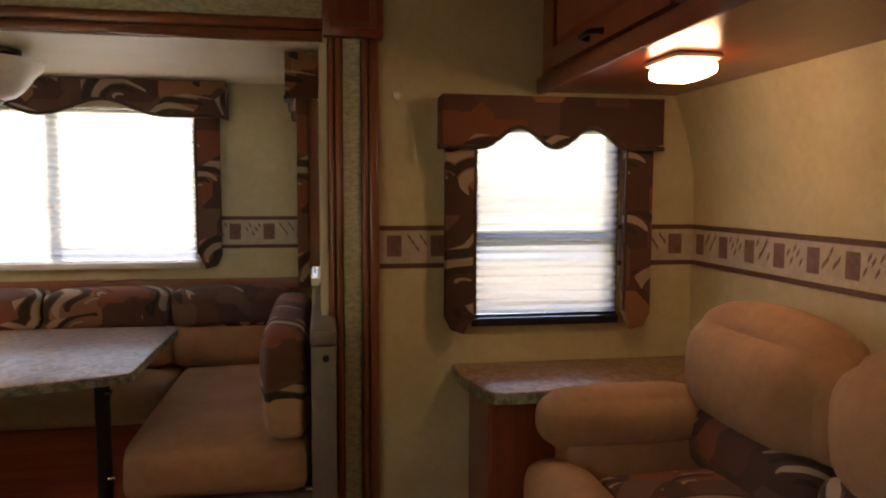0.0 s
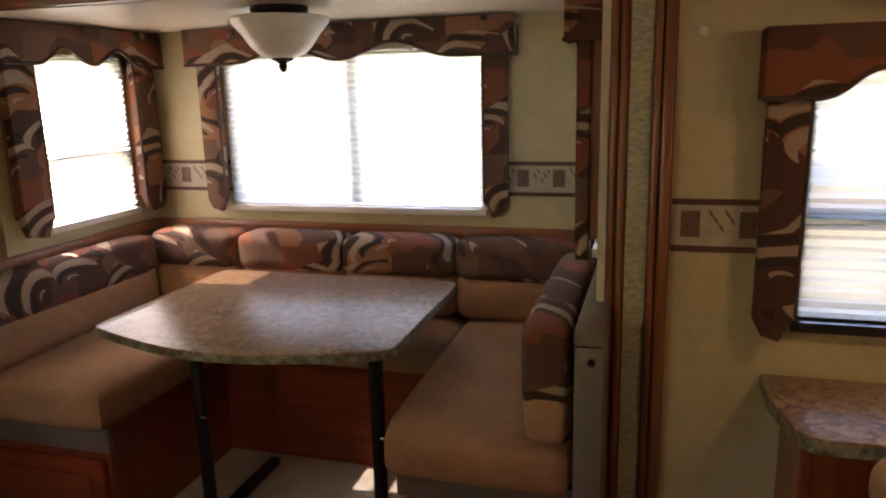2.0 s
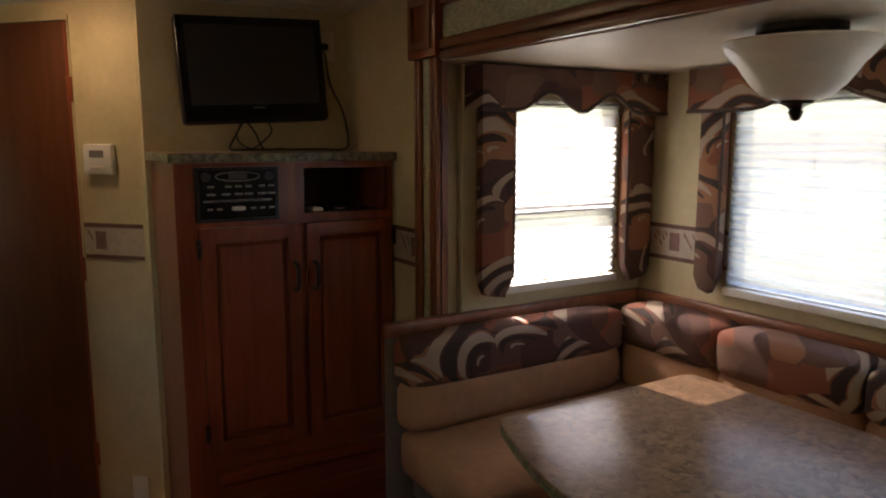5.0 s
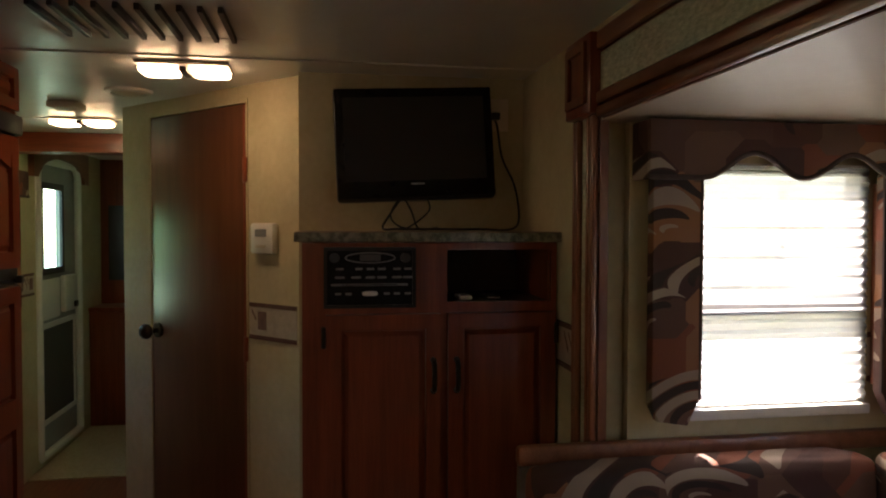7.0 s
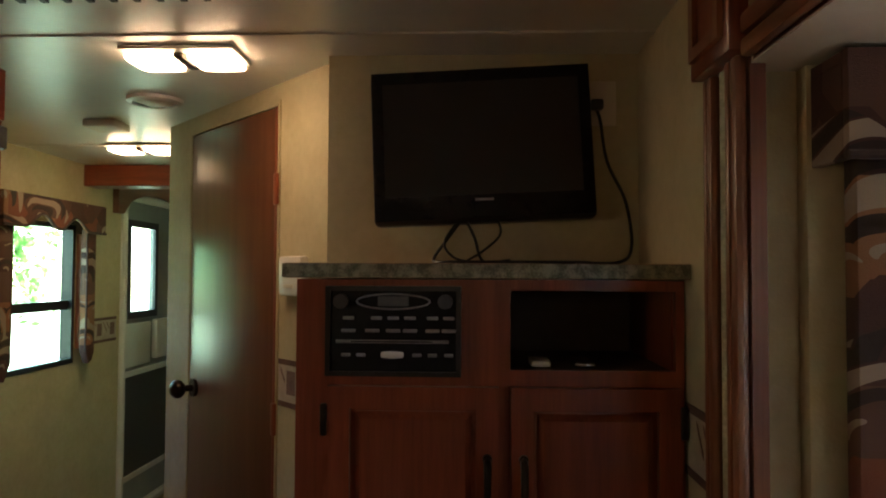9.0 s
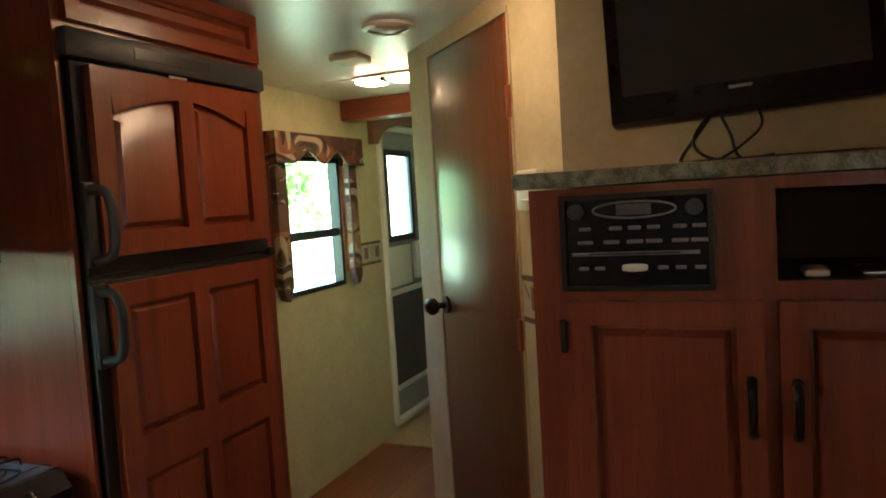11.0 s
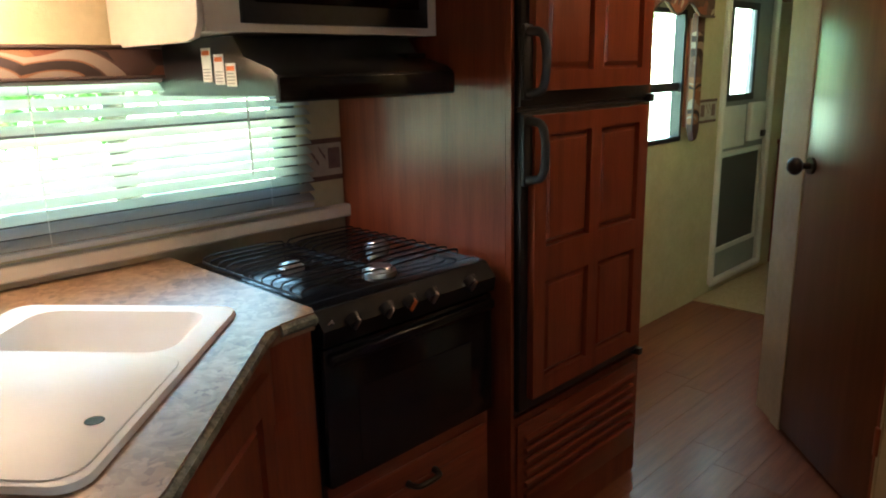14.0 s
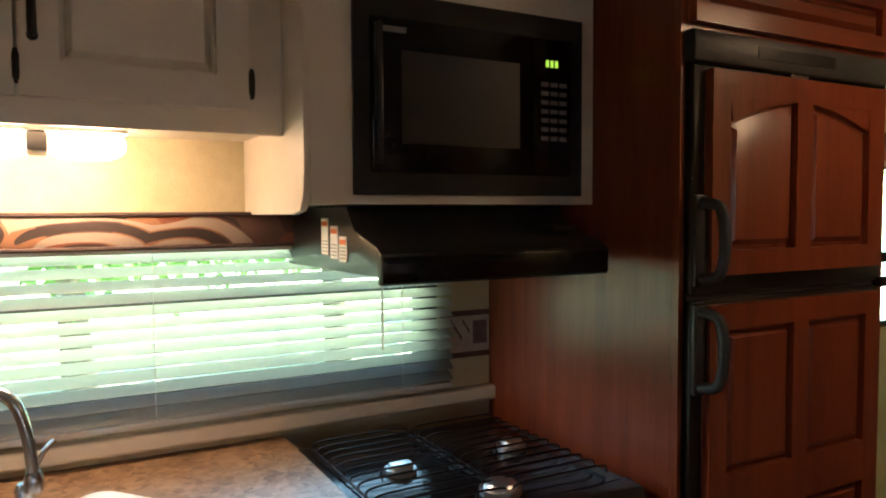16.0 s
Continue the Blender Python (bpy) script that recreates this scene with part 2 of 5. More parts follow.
CREAM = mat("cream_paint", (0.70, 0.62, 0.50), 0.4, second=(0.76, 0.68, 0.56), scale=5, bump=0.05)
WHITE = mat("white_plastic", (0.74, 0.72, 0.67), 0.4, second=(0.80, 0.78, 0.73), scale=10)
SINK = mat("white_sink", (0.87, 0.86, 0.83), 0.4, second=(0.90, 0.89, 0.87), scale=4)
CEIL = mat("ceiling_panel", (0.70, 0.70, 0.66), 0.3, second=(0.76, 0.76, 0.71), scale=5, bump=0.2, bump_scale=120)
SLIDECEIL = mat("slide_ceiling", (0.66, 0.58, 0.46), 0.4, second=(0.72, 0.64, 0.52), scale=5, bump=0.1, bump_scale=120)
CARPET = mat("beige_carpet", (0.40, 0.30, 0.18), 0.95, second=(0.52, 0.41, 0.27), scale=60, bump=0.9, bump_scale=400)
VINYLFLOOR = mat("grey_vinyl", (0.40, 0.36, 0.31), 0.4, second=(0.52, 0.48, 0.42), scale=14, bump=0.1)
PLANK = wood("laminate_plank", (0.17, 0.052, 0.023), (0.28, 0.094, 0.043), "X", rough=0.42, scale=7)
FROST = mat("frosted_glass", (0.80, 0.77, 0.70), 0.35, second=(0.88, 0.85, 0.78), scale=14, stretch=(1, 1, 4))
LENS = mat("lit_lens", (1.0, 0.72, 0.43), 0.3, emit=1.3)
LENS_BRIGHT = mat("bright_lit_lens", (1.0, 0.76, 0.52), 0.3, emit=2.5)
PAPER = mat("paper_label", (0.72, 0.71, 0.68), 0.7, second=(0.78, 0.77, 0.74), scale=30)
ORANGE = mat("orange_print", (0.75, 0.17, 0.04), 0.6)
LED = mat("green_digits", (0.45, 0.9, 0.1), 0.5, emit=0.05)
GREYKEY = mat("grey_keys", (0.20, 0.20, 0.20), 0.5, second=(0.26, 0.26, 0.26), scale=50)
SHADE = shade_material("pleated_shade", (0.23, 0.23, 0.24), 0.07)
SLAT = shade_material("blind_slat", (0.55, 0.56, 0.53), 0.0)
GLASS = glass_material("window_glass")
GREENGLASS = glass_material("green_tinted_glass", (0.64, 0.83, 0.77))
KITCHENGLASS = glass_material("kitchen_glass", (0.70, 0.86, 0.80))
LEAF = mat("leaf", (0.06, 0.13, 0.03), 0.6, second=(0.12, 0.24, 0.06), scale=3)
_tr = LEAF.node_tree.nodes.new("ShaderNodeBsdfTranslucent")
_tr.inputs[0].default_value = (0.16, 0.34, 0.08, 1)
_mx = LEAF.node_tree.nodes.new("ShaderNodeMixShader")
LEAF.node_tree.links.new(LEAF.node_tree.nodes["Principled BSDF"].outputs[0], _mx.inputs[1])
LEAF.node_tree.links.new(_tr.outputs[0], _mx.inputs[2])
LEAF.node_tree.links.new(_mx.outputs[0], LEAF.node_tree.nodes["Material Output"].inputs[0])
BARK = mat("bark", (0.10, 0.07, 0.05), 0.9, second=(0.16, 0.12, 0.09), scale=8, bump=0.8)
GRASS = mat("gravel", (0.42, 0.40, 0.33), 0.95, second=(0.34, 0.38, 0.24), scale=0.5, bump=0.6)
SIDING = mat("tan_siding", (0.30, 0.23, 0.16), 0.7, second=(0.38, 0.30, 0.22), scale=2)
BLUEROOF = mat("blue_roof", (0.25, 0.36, 0.55), 0.6, second=(0.3, 0.42, 0.6), scale=4)


# ---- building helpers ----
def box(x0, x1, y0, y1, z0, z1, bevel=0.0, segments=2, bm=None):
    part_bm = bmesh.new()
    bmesh.ops.create_cube(part_bm, size=1)
    sx, sy, sz = abs(x1 - x0), abs(y1 - y0), abs(z1 - z0)
    for v in part_bm.verts:
        v.co = Vector(((x0 + x1) / 2 + v.co.x * sx, (y0 + y1) / 2 + v.co.y * sy, (z0 + z1) / 2 + v.co.z * sz))
    if bevel:
        bmesh.ops.bevel(part_bm, geom=part_bm.edges[:], offset=min(bevel, 0.49 * min(sx, sy, sz)), segments=segments, affect="EDGES", profile=0.5)
    return join(bm, part_bm)


def join(bm, other):
    if bm is None:
        return other
    me = bpy.data.meshes.new("join")
    other.to_mesh(me)
    bm.from_mesh(me)
    bpy.data.meshes.remove(me)
    other.free()
    return bm


def cushion(x0, x1, y0, y1, z0, z1, r=0.05, puff=0.015, cuts=9, wrinkle=0.003, bm=None):
    c = bmesh.new()
    bmesh.ops.create_cube(c, size=2)
    bmesh.ops.subdivide_edges(c, edges=c.edges[:], cuts=cuts, use_grid_fill=True)
    mid = Vector(((x0 + x1) / 2, (y0 + y1) / 2, (z0 + z1) / 2))
    half = Vector((abs(x1 - x0) / 2, abs(y1 - y0) / 2, abs(z1 - z0) / 2))
    r = min(r, 0.95 * min(half))
    for v in c.verts:
        u = v.co.copy()
        p = Vector((u[i] * half[i] for i in range(3)))
        inner = Vector((max(-half[i] + r, min(half[i] - r, p[i])) for i in range(3)))
        d = p - inner
        if d.length > 1e-6:
            p = inner + d.normalized() * r
        n = d.normalized() if d.length > 1e-6 else u.normalized()
        swell = 1.0
        k = max(range(3), key=lambda i: abs(u[i]))
        for i in range(3):
            if i != k:
                swell *= 1 - u[i] ** 2
        w = noise.noise((p + mid) * 9) * wrinkle
        v.co = mid + p + n * (puff * swell + w)
    return join(bm, c)


def prism(points, lo, hi, axis="z", bevel=0.0, bm=None):
    """A flat outline (two coordinates) drawn out along an axis between lo and hi."""
    c = bmesh.new()

    def at(p, h):
        return {"z": (p[0], p[1], h), "y": (p[0], h, p[1]), "x": (h, p[0], p[1])}[axis]
    low = [c.verts.new(at(p, lo)) for p in points]
    top = [c.verts.new(at(p, hi)) for p in points]
    c.faces.new(low)
    c.faces.new(top[::-1])
    n = len(points)
    for i in range(n):
        c.faces.new((low[i], top[i], top[(i + 1) % n], low[(i + 1) % n]))
    bmesh.ops.recalc_face_normals(c, faces=c.faces[:])
    if bevel:
        rim = [e for e in c.edges if (e.verts[0] in low) == (e.verts[1] in low)]
        bmesh.ops.bevel(c, geom=rim, offset=bevel, segments=2, affect="EDGES", profile=0.5)
    return join(bm, c)


def cyl(centre, r, length, axis="z", r2=None, n=24, bm=None):
    c = bmesh.new()
    bmesh.ops.create_cone(c, cap_ends=True, segments=n, radius1=r, radius2=r if r2 is None else r2, depth=length)
    turn = {"z": Matrix.Identity(4), "x": Matrix.Rotation(radians(90), 4, "Y"), "y": Matrix.Rotation(radians(-90), 4, "X")}[axis]
    c.transform(Matrix.Translation(centre) @ turn)
    return join(bm, c)


def lathe(centre, profile, n=40, bm=None):
    c = bmesh.new()
    rings = [[c.verts.new((centre[0] + r * math.cos(2 * math.pi * i / n), centre[1] + r * math.sin(2 * math.pi * i / n), centre[2] + z)) for i in range(n)] for r, z in profile]
    for a, b in zip(rings, rings[1:]):
        for i in range(n):
            c.faces.new((a[i], a[(i + 1) % n], b[(i + 1) % n], b[i]))
    bmesh.ops.recalc_face_normals(c, faces=c.faces[:])
    return join(bm, c)


def spline(points, steps=8):
    pts = [Vector(p) for p in points]
    pts = [2 * pts[0] - pts[1], *pts, 2 * pts[-1] - pts[-2]]
    out = []
    for a, b, c, d in zip(pts, pts[1:], pts[2:], pts[3:]):
        for i in range(steps):
            t = i / steps
            out.append(0.5 * (2 * b + (c - a) * t + (2 * a - 5 * b + 4 * c - d) * t * t + (3 * b - a - 3 * c + d) * t ** 3))
    return out + [pts[-2]]


def tube(points, r, n=10, bm=None, steps=8):
    """A round tube along a smooth line; r may be a list of two radii."""
    line = spline(points, steps)
    r0, r1 = r if isinstance(r, (tuple, list)) else (r, r)
    c = bmesh.new()
    rings = []
    for i, p in enumerate(line):
        d = (line[min(i + 1, len(line) - 1)] - line[max(i - 1, 0)]).normalized()
        side = d.cross(Vector((0.13, 0.31, 0.94))).normalized()
        up = side.cross(d)
        rr = r0 + (r1 - r0) * i / max(1, len(line) - 1)
        rings.append([c.verts.new(p + rr * (math.cos(2 * math.pi * k / n) * side + math.sin(2 * math.pi * k / n) * up)) for k in range(n)])
    for a, b in zip(rings, rings[1:]):
        for k in range(n):
            c.faces.new((a[k], a[(k + 1) % n], b[(k + 1) % n], b[k]))
    c.faces.new(rings[0][::-1])
    c.faces.new(rings[-1])
    bmesh.ops.recalc_face_normals(c, faces=c.faces[:])
    return join(bm, c)


def part(name, bm, material, parent=None, label="", smooth=True, place=None):
    if place is not None:
        bm.transform(place)
    me = bpy.data.meshes.new(name)
    bm.to_mesh(me)
    bm.free()
    me.materials.append(material)
    if smooth:
        me.shade_smooth()
        me.set_sharp_from_angle(angle=radians(38))
    ob = new(name, me)
    if parent:
        ob.parent = parent
        if not parent.parent:
            ob.matrix_parent_inverse = Matrix.Translation(-parent.location)
    if label:
        ob["label"] = label
    return ob


def thing(name, at, label, category, group="", kind=""):
    ob = new(name)
    ob.empty_display_size = 0.05
    ob.location = at
    return tagged(ob, label, category, group, kind)


def setting(name, bm, material, label="", category="", place=None, smooth=False):
    return tagged(part(name, bm, material, None, "", smooth, place), label, category, "", "structure")


def holed(u0, u1, z0, z1, v0, v1, holes, along="x"):
    """A wall slab with rectangular openings (u0, u1, z0, z1)."""
    us = sorted({u0, u1, *[h[0] for h in holes], *[h[1] for h in holes]})
    zs = sorted({z0, z1, *[h[2] for h in holes], *[h[3] for h in holes]})
    c = bmesh.new()
    verts = {}

    def vert(u, z, v):
        key = (round(u, 4), round(z, 4), v)
        if key not in verts:
            verts[key] = c.verts.new((u, v, z) if along == "x" else (v, u, z))
        return verts[key]
    solid = {}
    for i in range(len(us) - 1):
        for j in range(len(zs) - 1):
            mu, mz = (us[i] + us[i + 1]) / 2, (zs[j] + zs[j + 1]) / 2
            solid[i, j] = not any(h[0] < mu < h[1] and h[2] < mz < h[3] for h in holes)
    for (i, j), s in solid.items():
        if not s:
            continue
        a, b, e, f = us[i], us[i + 1], zs[j], zs[j + 1]
        for v in (v0, v1):
            c.faces.new([vert(a, e, v), vert(b, e, v), vert(b, f, v), vert(a, f, v)])
        for di, dj, p, q in ((-1, 0, (a, e), (a, f)), (1, 0, (b, e), (b, f)), (0, -1, (a, e), (b, e)), (0, 1, (a, f), (b, f))):
            if not solid.get((i + di, j + dj), False):
                c.faces.new([vert(*p, v0), vert(*q, v0), vert(*q, v1), vert(*p, v1)])
    bmesh.ops.recalc_face_normals(c, faces=c.faces[:])
    return c


def raised_door(parent, u0, u1, z0, z1, place, material, name="door", rows=((0, 1),), columns=1, arch=0.0, stile=0.05, thick=0.02, label=""):
    """A cabinet door in the local plane y = 0 (out is +y), with raised panels set in a frame."""
    door = part(name, box(u0, u1, -0.008, 0.004, z0, z1, 0.003), material, parent, label, place=place)
    cells = []
    w, h = u1 - u0, z1 - z0
    cw = (w - stile * (columns + 1)) / columns
    for i in range(columns):
        for a, b in rows:
            lo, hi = z0 + stile + (h - stile) * a, z0 + (h - stile) * b
            cells.append((u0 + stile + i * (cw + stile), u0 + stile + i * (cw + stile) + cw, lo, hi))
    frame_bm = holed(u0, u1, z0, z1, 0.004, thick, cells)
    part("door_frame", frame_bm, material, door, place=place)
    for a, b, lo, hi in cells:
        outline = [(a + 0.006, lo + 0.006), (b - 0.006, lo + 0.006)]
        if arch:
            for k in range(13):
                t = k / 12
                x = b - 0.006 - (b - a - 0.012) * t
                # the arch rises towards the middle of the whole door
                f = 1 - abs((x - (u0 + u1) / 2) / (w / 2 - stile))
                outline.append((x, hi - 0.006 - arch + arch * math.sin(max(0, f) * math.pi / 2)))
        else:
            outline += [(b - 0.006, hi - 0.006), (a + 0.006, hi - 0.006)]
        if arch:
            fill = [(b, hi), (a, hi)] + [(x, z + 0.006) for x, z in outline[:1:-1]]
            part("arch_rail", prism(fill, 0.005, thick - 0.001, "y"), material, door, place=place)
        c = prism(outline, 0.003, thick - 0.004, "y")
        front = [f for f in c.faces if all(abs(v.co.y - (thick - 0.004)) < 1e-5 for v in f.verts)]
        bmesh.ops.inset_region(c, faces=front, thickness=0.004, depth=0)
        front = [f for f in c.faces if all(abs(v.co.y - (thick - 0.004)) < 1e-5 for v in f.verts)] or front
        inner = max((f for f in c.faces if abs(f.normal.y) > 0.9 and f.calc_center_median().y > thick - 0.006), key=lambda f: f.calc_area())
        bmesh.ops.inset_region(c, faces=[inner], thickness=0.016, depth=-0.0)
        ring = [v for v in c.verts if abs(v.co.y - (thick - 0.004)) < 1e-5 and v not in inner.verts]
        for v in ring:
            v.co.y = 0.006
        part("panel", c, material, door, place=place)
    return door


def pull(parent, u, z, place, length=0.1, material=None, upright=True):
    """A bowed pull handle."""
    a, b = (0, length / 2) if upright else (length / 2, 0)
    pts = [(u - a, 0.018, z - b), (u - a * 0.8, 0.045, z - b * 0.8), (u, 0.05, z), (u + a * 0.8, 0.045, z + b * 0.8), (u + a, 0.018, z + b)]
    bm = tube(pts, 0.0075, 8)
    for s in (-1, 1):
        bm = cyl((u + s * a, 0.022, z + s * b), 0.009, 0.012, "y", n=12, bm=bm)
    return part("handle", bm, material or BRONZE, parent, "dark bronze bow handle", place=place)


# ---- the large structure ----
H = 1.97                     # ceiling
NW, KW = 2.08, -0.28         # long walls
REAR, FAR = 1.345, -6.3
SX0, SX1, SY, SH = -1.847, 0.14, 2.942, 1.72   # slide-out bay
KWIN = (-1.84, -0.30, 1.0, 1.40)
HWIN = (-4.29, -3.71, 0.98, 1.66)
ENTRY = (-5.50, -4.78, 0.06, 1.86)
setting("wall_north", holed(FAR, 1.75, -0.05, H, NW, NW + 0.06, [(SX0 - 0.03, SX1 + 0.03, 0.02, SH + 0.03), (0.60, 1.08, 0.88, 1.50)]), WALLPAPER, "yellow mottled wallpaper wall round the slide-out", "wall")
setting("wall_south", holed(FAR, 1.75, -0.05, H, KW - 0.06, KW, [KWIN, HWIN, ENTRY]), WALLPAPER, "yellow mottled wallpaper wall behind the kitchen", "wall")
_prof = [(1.345, 0.0), (1.345, 1.28)] + [(1.345 - 0.17 * math.sin(k / 8 * math.pi / 2) ** 2, 1.28 + 0.69 * k / 8) for k in range(1, 9)] + [(1.75, 1.97), (1.75, 0.0)]
_c = bmesh.new()
_lo = [_c.verts.new((x, KW, z)) for x, z in _prof]
_hi = [_c.verts.new((x, NW, z)) for x, z in _prof]
for i in range(len(_prof)):
    k = (i + 1) % len(_prof)
    _c.faces.new((_lo[i], _lo[k], _hi[k], _hi[i]))
bmesh.ops.recalc_face_normals(_c, faces=_c.faces[:])
setting("wall_rear", _c, WALLPAPER, "curved wallpaper end wall behind the sofa", "wall", smooth=True)
setting("wall_far", box(FAR - 0.06, FAR, KW, NW, 0, H), WALLPAPER, "plain far end wall", "wall")
setting("wall_television", box(-2.66, -2.60, 1.315, NW, 0, H), WALLPAPER, "yellow wallpaper wall behind the television", "wall")
setting("slide_wall_back", holed(SX0, SX1, 0, SH, SY, SY + 0.05, [(-1.45, -0.34, 0.99, 1.62)]), WALLPAPER, "wallpaper back wall of the dinette bay", "wall")
setting("slide_wall_west", holed(NW + 0.06, SY + 0.05, 0, SH, SX0 - 0.05, SX0, [(2.27, 2.80, 0.99, 1.62)], "y"), WALLPAPER, "wallpaper side wall of the dinette bay", "wall")
setting("slide_wall_east", holed(NW + 0.06, SY + 0.05, 0, SH, SX1, SX1 + 0.05, [(2.27, 2.80, 0.99, 1.62)], "y"), WALLPAPER, "wallpaper side wall of the dinette bay", "wall")
setting("slide_ceiling", box(SX0 - 0.05, SX1 + 0.05, NW - 0.02, SY + 0.05, SH, SH + 0.05), SLIDECEIL, "cream panelled ceiling of the dinette bay", "ceiling")
_floor = setting("floor", box(-4.58, 1.75, KW - 0.06, NW + 0.06, -0.08, -0.008), PLANK, "reddish brown wood laminate floor", "floor")
setting("slide_floor", box(SX0 - 0.05, SX1 + 0.05, NW + 0.062, SY + 0.05, -0.08, 0.03), VINYLFLOOR, "greyish vinyl floor under the dinette", "floor")
setting("carpet", box(FAR - 0.06, -4.581, KW - 0.06, NW + 0.06, -0.08, 0.006), CARPET, "beige cut pile carpet", "carpet")
_ceil = box(FAR, 1.75, KW - 0.06, NW + 0.06, H, H + 0.06)
for _x in (-3.83, -2.44, -1.05, 0.35):
    box(_x - 0.012, _x + 0.012, KW, NW, H - 0.004, H + 0.002, bm=_ceil)
setting("ceiling", _ceil, CEIL, "pale glossy ceiling panels with joint strips", "ceiling")

# the diagonal wall with the washroom door
DA, DB = Vector((-2.655, 1.315, 0)), Vector((-3.465, 0.545, 0))
_len = (DB - DA).length
DIAG = Matrix.Translation(DA) @ Matrix.Rotation(math.atan2(DB.y - DA.y, DB.x - DA.x), 4, "Z")   # local x along the wall, +y out
D0, D1, DTOP = 0.27, 0.905, 1.91
setting("wall_diagonal", holed(0, _len, 0, H, -0.05, 0, [(D0, D1, 0.0, DTOP)]), WALLPAPER, "diagonal wallpaper wall round the washroom door", "wall", place=DIAG)
setting("wall_hall", box(FAR, DB.x - 0.002, DB.y, DB.y + 0.05, 0, H), WALLPAPER, "wallpaper hall wall", "wall")
setting("door_jamb", holed(D0 - 0.001, D1 + 0.07, 0, DTOP + 0.012, 0.001, 0.007, [(D0 + 0.006, D1 - 0.008, -1, DTOP - 0.004)]), WALLPAPER, "narrow papered door jamb", "trim", place=DIAG)
_door = thing("door_1", (-3.08, 0.91, 0), "closed reddish brown veneer washroom door", "door", kind="structure")
part("door_leaf", box(D0 + 0.008, D1 - 0.01, -0.035, 0.004, 0.012, DTOP - 0.006, 0.003), DOORWOOD, _door, place=DIAG)
_edge = box(D0 + 0.009, D0 + 0.018, 0.004, 0.009, 0.012, DTOP - 0.008)
part("edge_strip", _edge, CHERRY, _door, "red wooden edge strip", place=DIAG)
for _z in (0.25, 0.97, 1.62):
    part("hinge", box(D0 - 0.004, D0 + 0.016, 0.006, 0.016, _z, _z + 0.09, 0.003), CHERRY, _door, "painted hinge", place=DIAG)
_kb = cyl((D1 - 0.06, 0.008, 1.035), 0.03, 0.012, "y")
cyl((D1 - 0.06, 0.03, 1.035), 0.011, 0.04, "y", bm=_kb)
part("knob_rose", _kb, BRONZE, _door, "dark bronze rose", place=DIAG)
part("knob", cushion(D1 - 0.088, D1 - 0.032, 0.042, 0.085, 1.007, 1.063, 0.022, 0.003, 5, 0), BRONZE, _door, "dark bronze round knob", place=DIAG)


def border(name, u0, u1, place, phase=0.0):
    """A wallpaper border with dark edge lines and printed squares."""
    z0, z1 = 1.056, 1.187
    b = tagged(part(name, box(u0, u1, 0, 0.002, z0, z1), BORDER, None, place=place), "cream wallpaper border with brown squares and leaves", "border", "", "structure")
    for e in (z0, z1 - 0.015):
        part("edge_line", box(u0, u1, 0.001, 0.004, e, e + 0.015), BORDER_EDGE, b, place=place)
    u = u0 + phase
    k = 0
    while u + 0.05 < u1:
        if u > u0:
            part("printed_square", box(u, u + 0.045, 0.001, 0.0032, z0 + 0.036, z1 - 0.03, bm=None), BORDER_SQUARE, b, place=place)
            for j in range(5):
                s = 0.055 + 0.0125 * j
                if u + s + 0.02 < u1:
                    zc = z0 + 0.045 + 0.02 * math.sin(2.1 * j + k) + 0.02
                    lf = [(u + s, zc), (u + s + 0.010, zc + 0.012), (u + s + 0.013, zc + 0.026), (u + s + 0.002, zc + 0.014)]
                    part("printed_leaf", prism(lf, 0.001, 0.003, "y"), BORDER_SQUARE, b, place=place)
        u += 0.135
        k += 1
    return b


def north(y):
    return pose(0, y, 0, 0, 0, 180)


border("border_north", -0.595, -0.318, north(NW), 0.075)
border("border_north", -1.345, -1.085, north(NW), 0.04)
border("border_rear", -NW, -0.3, pose(REAR, 0, 0, 0, 0, 90) @ pose(0, 0, 0) @ Matrix.Diagonal((-1, 1, 1, 1)), 0.03)
border("border_slide", -SX1, 0.335, north(SY), 0.05)
border("border_slide", 1.455, -SX0, north(SY), 0.07)
border("border_slide", -SY, -2.805, pose(SX0, 0, 0, 0, 0, -90), 0.04)
border("border_diagonal", 0.012, D0 - 0.006, DIAG, 0.16)
border("border_kitchen", -2.03, -1.85, pose(0, KW, 0), 0.03)
border("border_hall", -4.72, -4.36, pose(0, KW, 0), 0.02)
border("border_television", -NW, -1.98, pose(-2.598, 0, 0, 0, 0, -90), 0.02)
border("border_return", 2.0, 2.21, north(NW), 0.03)

# wooden surround of the slide-out opening
def surround_post(x0, x1, y=NW):
    p = thing("slide_post", ((x0 + x1) / 2, y, 0), "dark wood and woven strip post of the slide-out", "trim", kind="structure")
    w = x1 - x0
    part("backing", box(x0, x1, y - 0.022, y, 0, 1.735), TRIM, p)
    part("woven_strip", box(x0 + w * 0.30, x1 - w * 0.36, y - 0.028, y - 0.0225, 0, 1.735), GREEN_TRIM, p, "grey green woven strip")
    for a, b in ((0.02, 0.12), (0.14, 0.27), (0.66, 0.78), (0.80, 0.98)):
        part("moulding", box(x0 + w * a, x0 + w * b, y - 0.042, y - 0.0225, 0, 1.735, 0.008), TRIM, p)
    cx0, cx1 = x0 - 0.012, x1 + 0.012
    part("corner_block", box(cx0, cx1, y - 0.055, y, 1.7355, 1.93, 0.004), CHERRY, p, "square cherry corner block")
    part("block_face", holed(cx0 + 0.02, cx1 - 0.02, 1.76, 1.91, y - 0.064, y - 0.0555, [(cx0 + 0.04, cx1 - 0.04, 1.78, 1.89)]), TRIM, p)
    return p


